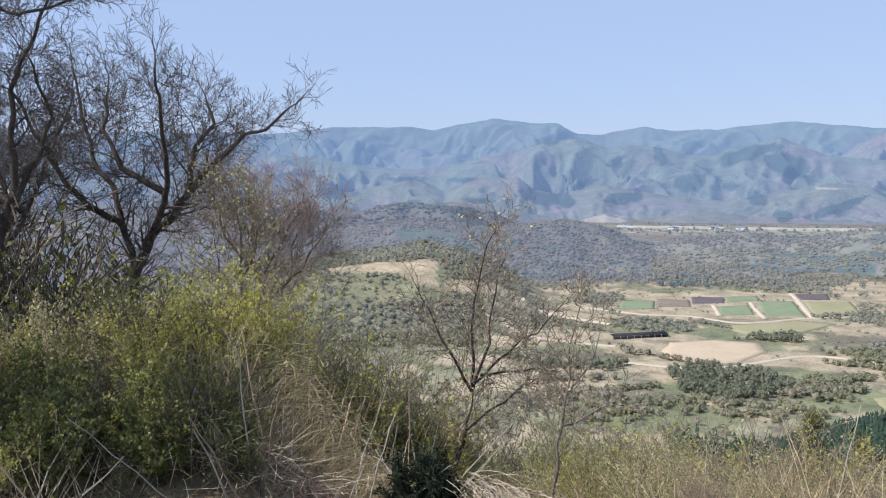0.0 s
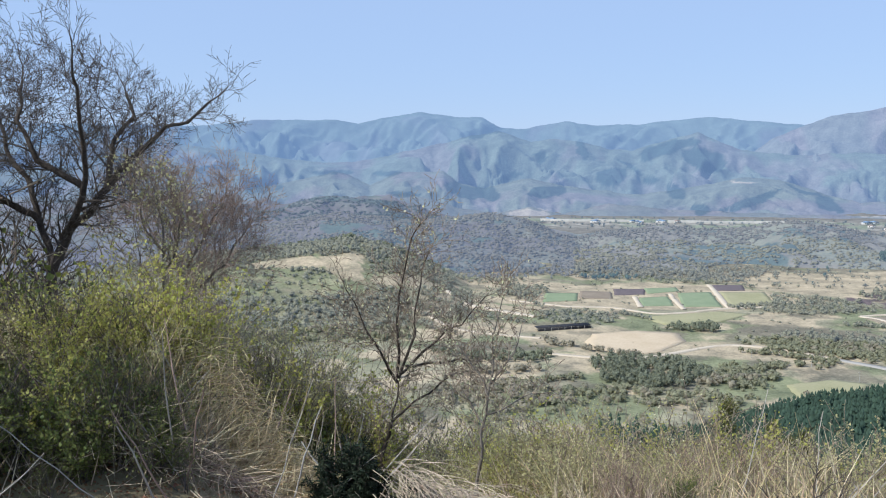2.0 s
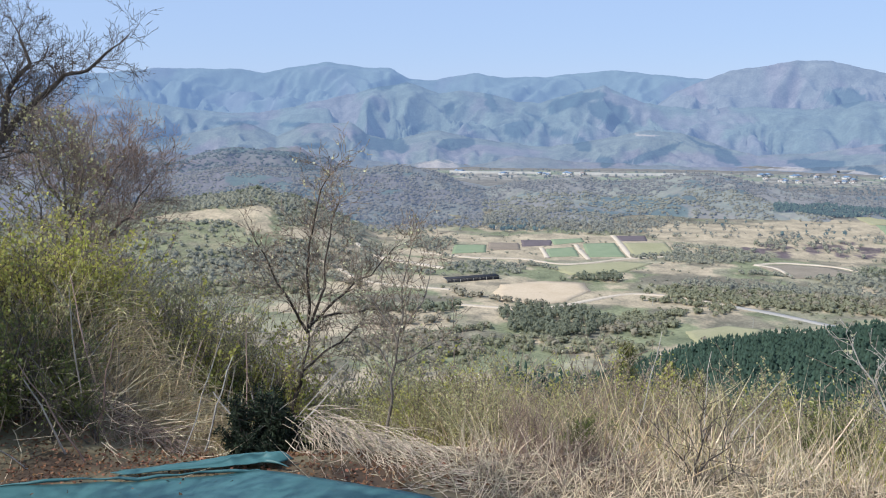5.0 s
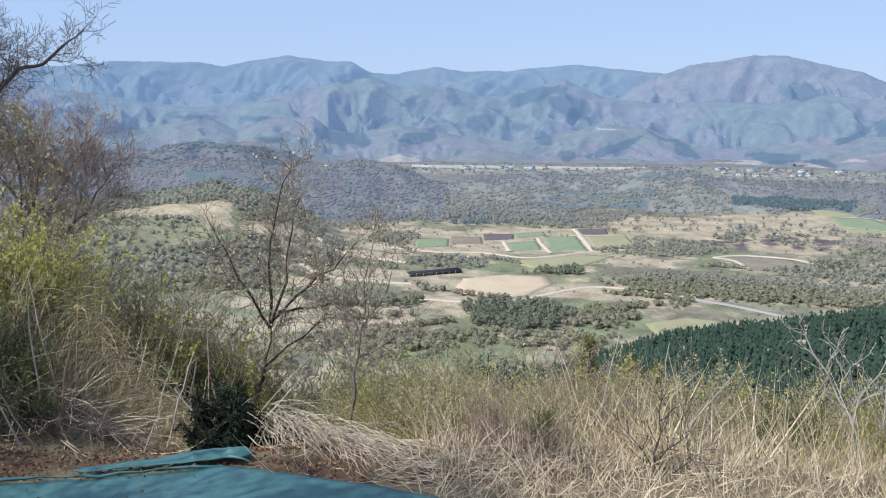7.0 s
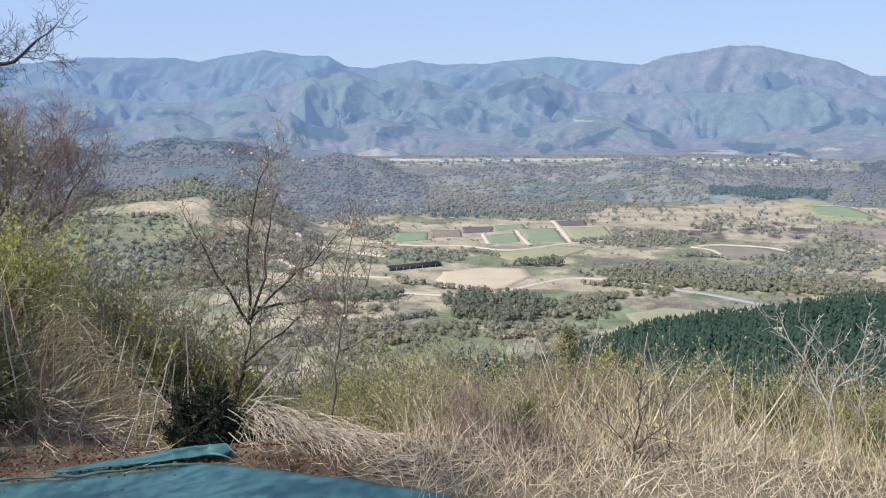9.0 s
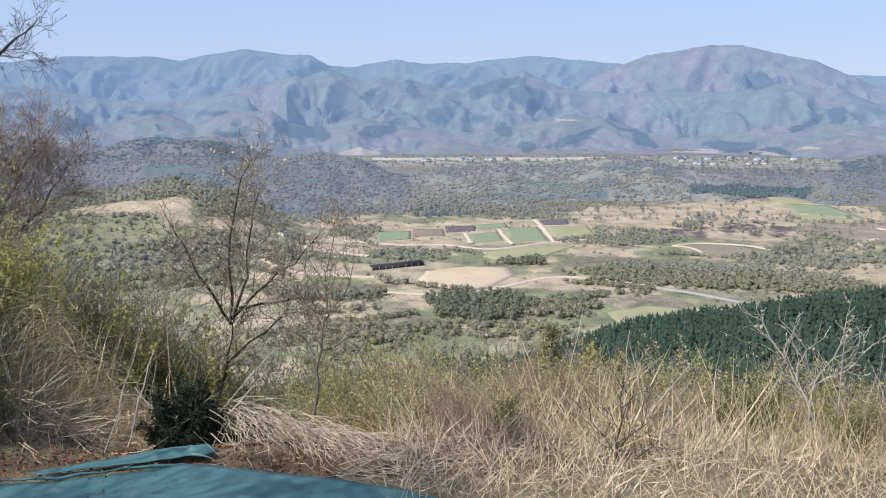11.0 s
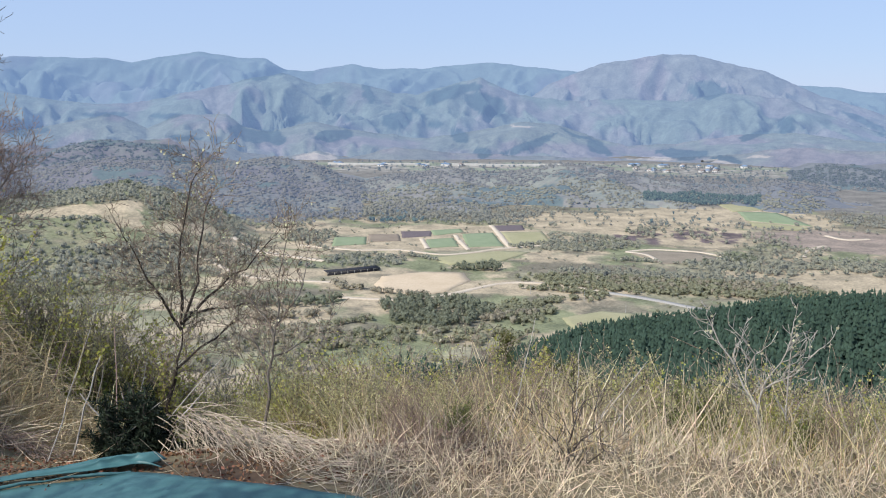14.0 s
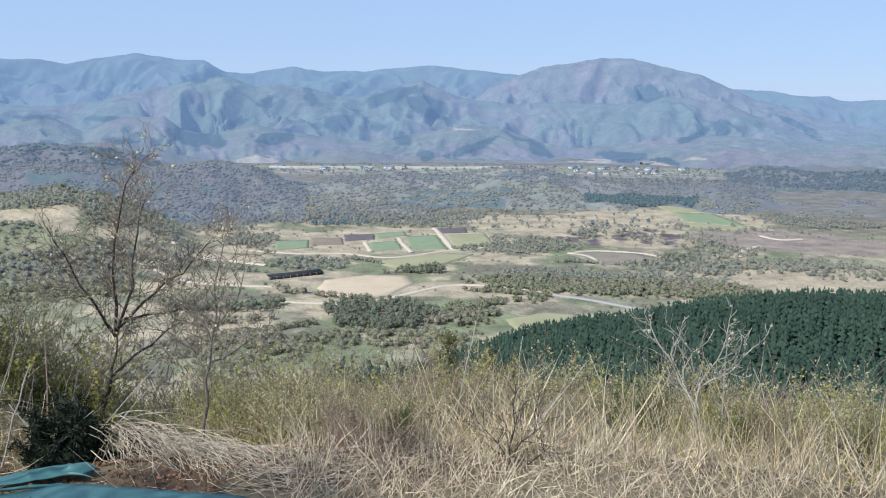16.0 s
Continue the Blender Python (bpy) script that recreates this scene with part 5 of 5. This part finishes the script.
# bank of mixed shrubs: kinds, directions, distances, sizes, count
for kinds, a0, a1, d0, d1, s0, s1, n in (
        (("spring", "bare", "yellow", "dark", "yellow"), -42, -21, 7.6, 9.2, 0.6, 1.05, 34),
        (("tall", "yellow", "tall", "bare"), -22, -11.0, 8.8, 10.6, 0.75, 1.15, 30),
        (("green", "green", "dark", "spring"), -42, -23.5, 6.6, 8.0, 0.4, 0.75, 30),
        (("green", "dark", "green"), -30, -21, 6.4, 7.0, 0.3, 0.48, 9),
        (("spring", "spring", "green", "yellow"), -16.5, -11.0, 8.6, 9.8, 0.75, 1.1, 17),
        (("yellow", "bare", "spring", "yellow", "tall"), -7.5, 4, 7.2, 9.2, 0.35, 0.7, 26),
        (("yellow", "bare", "yellow", "red", "spring"), 2, 42, 7.2, 9.4, 0.42, 0.76, 54),
        (("bare", "yellow", "dark", "red"), 2, 42, 6.0, 7.4, 0.3, 0.55, 34),
        (("spring", "green", "yellow", "spring"), 24, 43, 6.4, 9.5, 0.4, 0.66, 26)):
    for k in range(n):
        plant(kinds[int(r.integers(len(kinds)))], r.uniform(a0, a1), r.uniform(d0, d1), r.uniform(s0, s1), r)
for kind, az, d, size in (("yellow", 19.0, 8.4, 0.95), ("yellow", 20.6, 8.8, 1.0), ("bare", 29.0, 8.0, 1.0), ("yellow", 34.0, 8.2, 0.95), ("bare", 8.5, 8.6, 0.95), ("spring", 13.0, 8.8, 0.9), ("red", 12.0, 8.2, 0.85), ("red", 13.6, 8.5, 0.9), ("red", 5.4, 5.55, 0.34), ("red", 6.6, 5.7, 0.30), ("red", 4.6, 5.75, 0.28), ("green", 9.3, 5.6, 0.26), ("green", 31.0, 6.4, 0.4)):
    plant(kind, az, d, size, r)

# thicket farther down, joined
SEEDS = {"spring": 61, "yellow": 62, "bare": 63, "green": 64, "red": 65, "dark": 66, "tall": 67}
heap = {}
for kinds, a0, a1, d0, d1, s0, s1, n in (
        (("spring", "yellow", "dark", "bare"), -42, -21, 9.2, 10.5, 0.7, 1.1, 16),
        (("spring", "yellow", "yellow", "bare", "tall"), -11, 4, 9.6, 12.8, 0.7, 1.1, 32),
        (("yellow", "yellow", "spring", "bare", "tall"), 2, 43, 9.0, 12.0, 0.7, 1.0, 70),
        (("yellow", "spring", "bare", "spring"), -12, 44, 11.5, 26.0, 0.5, 0.9, 80),
        (("yellow", "bare", "red"), -44, -16, 10.5, 15.0, 0.9, 1.4, 30),
        (("dark", "dark", "bare"), -44, -25, 9.5, 13.0, 1.5, 2.1, 20),
        (("yellow", "spring", "bare", "yellow"), -14, 44, 26.0, 70.0, 1.2, 2.0, 50)):
    for k in range(n):
        kind, az, d, size, turn = kinds[int(r.integers(len(kinds)))], r.uniform(a0, a1), r.uniform(d0, d1), r.uniform(s0, s1), r.uniform(0, 6.28)
        x, y = polar(az, d)
        c, q = math.cos(turn) * size, math.sin(turn) * size
        rot = np.array([[c, q, 0], [-q, c, 0], [0, 0, size]])
        for (v, f), mat in GEO[SEEDS[kind]]:
            heap.setdefault((mat.name, f.shape[1]), []).append((v @ rot + np.array([x, y, ground_z(x, y)]), f))
for (mat, _), pairs in heap.items():
    tagged(new("thicket", mesh("thicket", *join(*pairs), bpy.data.materials[mat])), "thicket of budding shrubs down the slope", "shrubs", kind="stuff")


# standing dry grass over the slope
def dry_grass(name, label, n, a0, a1, d0, d1, l0, l1, mat, seed, width=0.0028, bend=0.35, tilt=0.28):
    r = np.random.default_rng(seed)
    az, d = r.uniform(a0, a1, n * 2), np.sqrt(r.uniform(d0 ** 2, d1 ** 2, n * 2))
    x, y = polar(az, d)
    keep = fbm(x * 1.3, y * 1.3, seed) + 0.22 * r.random(n * 2) > 0.575
    x, y = x[keep][:n], y[keep][:n]
    k = len(x)
    base = np.c_[x, y, height(x, y) - 0.03]
    lean = np.c_[r.normal(size=(k, 2)) * tilt, np.ones(k)]
    v, f = blades(base, lean, r.uniform(l0, l1, k) * (0.5 + 0.7 * fbm(x * 0.7, y * 0.7, seed + 3)), np.full(k, width) * r.uniform(0.7, 1.4, k), r, bend)
    tagged(new(name, mesh(name, v, f, mat)), label, "grass", kind="stuff")


dry_grass("dry_grass", "tall pale dry grass stalks on the slope", 1000, 1, 46, 5.3, 8.4, 0.35, 0.85, M["straw"], 81, 0.0036, 0.45, 0.45)
dry_grass("dry_grass", "short tangled dry grass at the edge", 3000, 1, 46, 4.6, 7.2, 0.16, 0.45, M["straw_grey"], 82, 0.003, 0.6, 0.6)
dry_grass("dry_grass", "flattened straw matted on the slope's edge", 2200, 4, 46, 4.4, 6.4, 0.12, 0.32, M["straw_old"], 88, 0.003, 0.8, 1.5)
dry_grass("dry_grass", "dry grass among the bank shrubs", 420, -27, -12, 7.0, 9.5, 0.3, 0.75, M["straw"], 83, 0.0036, 0.5, 0.4)
dry_grass("dry_grass", "dead grass and thin stems lower down the slope", 1100, -14, 46, 9.5, 24.0, 0.35, 0.8, M["straw_grey"], 84, 0.005, 0.5, 0.4)
dry_grass("reeds", "tall bright reed stalks standing in the grass", 460, -3, 44, 5.4, 8.8, 0.45, 0.95, M["straw_grey"], 85, 0.0065, 0.25, 0.42)
dry_grass("reeds", "pale dead stalks standing on the bank", 130, -25, -11, 7.2, 8.8, 0.6, 1.25, M["straw"], 87, 0.007, 0.3, 0.25)
dry_grass("dry_grass", "trampled short straw before the slope", 2200, 5, 44, 4.2, 5.5, 0.08, 0.24, M["straw_grey"], 90, 0.0026, 0.8, 2.2)
dry_grass("dead_stalks", "thin pale stalks criss-crossing the dark shrubs", 300, -37, -19.5, 6.2, 7.8, 0.4, 0.95, M["straw_old"], 89, 0.0042, 0.3, 0.6)
dry_grass("weeds", "low green weeds among dry grass", 2200, -2, 46, 5.8, 9.5, 0.12, 0.45, M["leaf_spring"], 86, 0.006, 0.9, 0.7)


def straw_heap(name, label, centre, spread, n, way, l0, l1, mat, seed, pile=0.25):
    """Flattened straw: long bent stalks lying over one another."""
    r = np.random.default_rng(seed)
    p = r.normal(size=(n, 2)) * np.array(spread)
    x, y = centre[0] + p[:, 0], centre[1] + p[:, 1]
    top = pile * np.exp(-(p[:, 0] / spread[0]) ** 2 * 0.5 - (p[:, 1] / spread[1]) ** 2 * 0.5)
    base = np.c_[x, y, height(x, y) + r.uniform(0, 1, n) * top]
    lean = np.array([way])[:, :] + r.normal(size=(n, 3)) * [0.35, 0.35, 0.18]
    v, f = blades(base, lean, r.uniform(l0, l1, n), r.uniform(0.0018, 0.0038, n), r, 0.55, 4)
    v[:, 2] = np.maximum(v[:, 2], height(v[:, 0], v[:, 1]) + 0.005)
    tagged(new(name, mesh(name, v, f, mat)), label, "grass", kind="stuff")


def fallen_sheaf(label, a, b, n, way, l0, l1, mat, seed, top):
    """Long stalks lodged over a hump: they start along the line from a to b, lean one way and sag to the ground."""
    r = np.random.default_rng(seed)
    u = r.uniform(0, 1, n)
    x, y = a[0] + (b[0] - a[0]) * u + r.normal(size=n) * 0.09, a[1] + (b[1] - a[1]) * u + r.normal(size=n) * 0.13
    hump = (1 - 0.85 * u) * (0.55 + 0.9 * fbm(x * 4.0, y * 4.0, seed, 2))
    z = height(x, y) + top * hump * np.sqrt(r.uniform(0, 1, n))
    d = np.array([way]) + r.normal(size=(n, 3)) * [0.36, 0.36, 0.16]
    ln, wd, steps, segs = r.uniform(l0, l1, n), r.uniform(0.0014, 0.0034, n), 5, []
    p = np.c_[x, y, z]
    for k in range(steps):
        d = d / np.linalg.norm(d, axis=1)[:, None]
        q = p + d * (ln / steps)[:, None]
        q[:, 2] = np.maximum(q[:, 2], height(q[:, 0], q[:, 1]) + 0.012 + 0.03 * r.random(n))
        segs.append(np.c_[p, q, wd * (1 - 0.14 * k), wd * (1 - 0.14 * (k + 1))])
        p, d = q, d + np.c_[r.normal(size=(n, 2)) * 0.12, -0.16 - 0.12 * r.random(n)]
    tagged(new("straw_heap", mesh("straw_heap", *join(*[tubes(q, 3) for q in segs]), mat)), label, "grass", kind="stuff")


fallen_sheaf("heap of lodged pale straw beside the sheet", (-0.98, 6.02), (-0.1, 5.6), 420, (0.6, -0.72, 0.0), 0.3, 0.75, M["straw_old"], 91, 0.32)
straw_heap("straw_heap", "flattened brown straw before the heap", (0.35, 5.25), (0.34, 0.16), 340, (0.7, -0.3, 0.06), 0.2, 0.5, M["straw_old"], 99, 0.06)
fallen_sheaf("bent dry grass hanging from the bank", (-2.6, 7.6), (-1.35, 6.8), 1000, (-0.4, -0.6, 0.15), 0.4, 0.85, M["straw"], 92, 0.95)
fallen_sheaf("bleached grass fallen across the bank", (-2.3, 8.0), (-1.45, 7.4), 420, (-0.75, -0.3, 0.1), 0.4, 0.8, M["straw_old"], 96, 0.75)
fallen_sheaf("rust brown dead bracken under the bank", (-3.4, 6.5), (-1.9, 6.3), 420, (0.4, -0.5, 0.2), 0.2, 0.5, M["twig_red"], 98, 0.3)
straw_heap("straw_heap", "tangle of dead stalks below the bank", (-2.9, 6.35), (0.7, 0.22), 240, (0.5, -0.5, 0.25), 0.3, 0.8, M["straw_grey"], 93, 0.3)
straw_heap("straw_heap", "thin straw lying on bare ground", (1.9, 5.0), (1.1, 0.22), 160, (0.7, 0.1, 0.1), 0.12, 0.35, M["straw_grey"], 95, 0.05)
straw_heap("straw_heap", "dead brown bracken in the dry grass", (0.75, 5.35), (0.24, 0.14), 260, (0.1, -0.2, 0.6), 0.12, 0.32, M["twig_red"], 97, 0.1)


# low dark evergreen
def evergreen(at, hgt, wide, mat, label, seed, n=90, name="evergreen_bush"):
    r = np.random.default_rng(seed)
    t = thing(name, label, "bush" if "bush" in name else "tree", at)
    segs, pts = [(0, 0, -0.1, 0, 0, hgt * 0.9, 0.02, 0.006, 9)], []
    for k in range(n):
        u = r.uniform(0.02, 0.95)
        a = r.uniform(0, 6.28)
        ln = wide * (1 - u) ** 0.55 * r.uniform(0.6, 1.15)
        p = np.array([0, 0, hgt * u])
        d = np.array([math.cos(a), math.sin(a), r.uniform(-0.1, 0.45)])
        q = p + d * ln
        segs.append((*p, *q, 0.006, 0.002, 1))
        for j in range(34):
            w = r.uniform(0.2, 1.05)
            pts.append(p + d * ln * w + r.normal(size=3) * 0.035 * (wide / 0.3))
    s = np.array(segs)
    part("stem", mesh("stem", *tubes(s[:, :8], 4), M["bark_dark"]), t, kind="stuff")
    part("needles", mesh("needles", *leaves(np.array(pts), 0.05 * (wide / 0.3) ** 0.5, r, 0, 0.065), mat), t, kind="stuff")
    return t


def grounded(x, y, sink=0.0):
    return (x, y, ground_z(x, y) - sink)


def spiky_bush(at, mat, label, seed):
    """Low evergreen of several leaders with uneven side shoots."""
    r = np.random.default_rng(seed)
    t = thing("evergreen_bush", label, "bush", at)
    segs, pts = [], []
    for k in range(26):
        a, o = r.uniform(0, 6.28), r.uniform(0.0, 0.8)
        way = np.array([math.cos(a) * o * 1.1 - 0.1, math.sin(a) * o, r.uniform(0.6, 1.1)])
        ln = (0.26 + 0.30 * (1 - o) ** 1.2) * r.uniform(0.8, 1.1)
        p = np.array([math.cos(a) * 0.08, math.sin(a) * 0.08, -0.04])
        q = p + way / np.linalg.norm(way) * ln
        segs.append((*p, *q, 0.009, 0.003, 1))
        for j in range(15):
            u = r.uniform(0.12, 1.0)
            b = r.uniform(0, 6.28)
            s0 = p + (q - p) * u
            e = s0 + np.array([math.cos(b), math.sin(b), r.uniform(-0.1, 0.7)]) * r.uniform(0.05, 0.15) * (1.25 - 0.7 * u)
            segs.append((*s0, *e, 0.003, 0.0012, 0))
            w = r.uniform(0.15, 1.05, (24, 1))
            pts.append(s0 + (e - s0) * w + r.normal(size=(24, 3)) * 0.008)
    s = np.array(segs)
    part("stem", mesh("stem", *tubes(s[:, :8], 4), M["bark_dark"]), t, kind="stuff")
    part("needles", mesh("needles", *leaves(np.concatenate(pts), 0.052, r, 0, 0.055), mat), t, kind="stuff")
    return t


spiky_bush(grounded(-1.30, 6.15), M["needle"], "small dark evergreen bush at the sheet's corner", 101)
spiky_bush(grounded(-0.78, 6.0, 0.1), M["needle"], "low dark evergreen seedling beside the straw heap", 102).scale = (0.55, 0.55, 0.6)


# green sheet of tarpaulin on the flat ground
def tarpaulin():
    t = thing("tarpaulin", "dark green tarpaulin spread flat with a crumpled corner", "tarpaulin")
    nu, nv = 60, 44
    v = []
    for i in range(nu):
        u = i / (nu - 1)
        far = np.array([np.interp(u, [0, 0.35, 0.55, 0.68, 0.78, 0.9, 1], [-4.6, -2.6, -1.8, -1.1, -0.5, 0.2, 0.9]), np.interp(u, [0, 0.35, 0.55, 0.68, 0.78, 0.9, 1], [4.72, 5.0, 5.07, 5.2, 5.0, 4.74, 4.2])])
        for j in range(nv):
            w = j / (nv - 1)
            x, y = far[0] * (1 - 0.15 * w), far[1] + (3.2 - far[1]) * w
            v.append((x, y))
    p = np.array(v)
    z = height(p[:, 0], p[:, 1]) + 0.02 + 0.035 * ridged(p[:, 0] * 1.1, p[:, 1] * 1.6, 3, 3) + 0.012 * fbm(p[:, 0] * 7, p[:, 1] * 7, 5)
    i, j = np.meshgrid(np.arange(nu - 1), np.arange(nv - 1), indexing="ij")
    f = np.stack([i * nv + j, i * nv + j + 1, (i + 1) * nv + j + 1, (i + 1) * nv + j], -1).reshape(-1, 4)
    me = mesh("sheet", np.c_[p, z], f, M["tarp"], True)
    part("sheet", me, t).modifiers.new("thickness", "SOLIDIFY").thickness = 0.004
    # rolled hem along the far edge, and the crumpled corner lying on the sheet
    line = []
    for k in range(60):
        x = -4.5 + 3.4 * k / 59
        y = np.interp(x, [-4.6, -2.6, -1.8, -1.1], [4.75, 5.04, 5.12, 5.24])
        line.append((x, y - 0.03 + 0.014 * math.sin(k * 0.5) + 0.006 * math.sin(k * 1.3), ground_z(x, y) + 0.048 + 0.004 * math.sin(k * 1.7)))
    part("hem", mesh("hem", *polytube(line, [0.008 + 0.003 * math.sin(k * 0.7) for k in range(60)], 8), M["tarp"], True), t, "rolled dark green hem")
    n, m = 64, 26
    v = []
    for i in range(n):
        u = i / (n - 1)
        x = -1.95 + 0.98 * u
        y = np.interp(x, [-2.6, -1.8, -1.1, -0.9], [5.08, 5.25, 5.45, 5.4])
        reach = 0.07 + 0.12 * u
        for j in range(m):
            a = j / (m - 1)
            px, py = x + 0.04 * math.sin(9 * a + 5 * u), y - 0.02 - reach * (a - 0.25)
            fold = 0.55 * (0.5 + 0.5 * math.sin(a * 11 + 3.5 * u + 0.8 * math.sin(7 * u))) + 0.6 * float(ridged(np.array([px * 5 + py * 7]), np.array([py * 10 - px * 2.5]), 9, 2)[0])
            rim = math.sin(math.pi * min(max(a, 0.02), 0.98)) ** 0.5 * min(1, 4 * u, 14 * (1.003 - u))
            v.append((px, py, ground_z(px, py) + 0.042 + (0.006 + 0.085 * fold * (0.12 + 0.88 * u ** 2.2)) * rim))
    i, j = np.meshgrid(np.arange(n - 1), np.arange(m - 1), indexing="ij")
    f = np.stack([i * m + j, i * m + j + 1, (i + 1) * m + j + 1, (i + 1) * m + j], -1).reshape(-1, 4)
    part("corner", mesh("corner", v, f, M["tarp"], True), t, "crumpled folded corner").modifiers.new("thickness", "SOLIDIFY").thickness = 0.004


tarpaulin()

shade = drawn_tree("tree", "bare tree whose twigs shade the sheet", "tree", EDGE_TREE, 0.075, 0.012, M["bark_dark"], M["twig_dark"], 142, every=0.12, sub=3, length=0.6, depth=0.9, lift=0.1, fine_r=0.004)
shade.matrix_basis = pose(-4.6, 2.3, ground_z(-4.6, 2.3), 0, 0, 35)
c = copy_thing(shade, pose(-5.25, 4.95, ground_z(-5.25, 4.95), 0, 0, 100))
c.scale = (0.72, 0.72, 0.72)
tagged(c, "bare tree whose twigs shade the foot of the bank")

# brown needle litter between sheet and bank
r = np.random.default_rng(111)
n = 8000
az, d = r.uniform(-40, 4, n), r.uniform(5.0, 7.2, n)
x, y = polar(az, d)
v, f = leaves(np.c_[x, y, height(x, y) + r.uniform(0.005, 0.03, n)], 0.026, r, 0.75, 0.3)
tagged(new("leaf_litter", mesh("leaf_litter", v, f, M["litter"])), "rust brown leaf and needle litter on the ground", "litter", kind="stuff")


def stick(name, label, a, b, rad, mat, group=""):
    line = [Vector(a).lerp(Vector(b), k / 6) + Vector(noise.noise_vector(Vector(a) * 2 + Vector((k, 0, 0)))) * 0.03 * (k % 6 > 0) for k in range(7)]
    tagged(new(name, mesh(name, *polytube(line, [rad * (1 - 0.09 * k) for k in range(7)], 5), mat, True)), label, "stick", group)


r = np.random.default_rng(121)
for k in range(44):
    x, y = polar(r.uniform(-40, -11), r.uniform(6.0, 8.0))
    z = ground_z(x, y)
    a = r.uniform(0, 6.28)
    ln = r.uniform(0.7, 1.5)
    stick("dead_stem", "thin dead stem leaning among the shrubs", (x, y, z - 0.03), (x + ln * 0.6 * math.cos(a), y + 0.4 * ln * math.sin(a), z + ln * r.uniform(0.4, 0.9)), r.uniform(0.004, 0.009), M["bark_pale"] if k % 3 else M["twig_red"], "dead stems")
for k in range(34):
    x, y = polar(r.uniform(4, 42), r.uniform(5.8, 8.5))
    z = ground_z(x, y)
    a = r.uniform(0, 6.28)
    ln = r.uniform(0.5, 1.0)
    stick("dead_stem", "pale dead stem standing in dry grass", (x, y, z - 0.03), (x + ln * 0.5 * math.cos(a), y + 0.4 * ln * math.sin(a), z + ln * r.uniform(0.5, 0.95)), r.uniform(0.004, 0.007), M["bark_pale"], "dead stems")
x, y = polar(6.0, 5.9)
stick("stake", "short dark wooden stake in dry grass", (x, y, ground_z(x, y) - 0.05), (x + 0.01, y, ground_z(x, y) + 0.28), 0.012, M["bark_dark"])

# young conifers below the brow
for az, d, h, w in ((11.8, 17.0, 1.9, 0.5), (14.4, 15.5, 1.5, 0.42), (15.4, 15.0, 1.25, 0.4), (16.2, 16.0, 1.4, 0.36)):
    x, y = polar(az, d)
    evergreen(grounded(x, y), h, w, M["needle_gold"], "young conifer with golden green needles", int(az * 10), 130, "young_conifer")
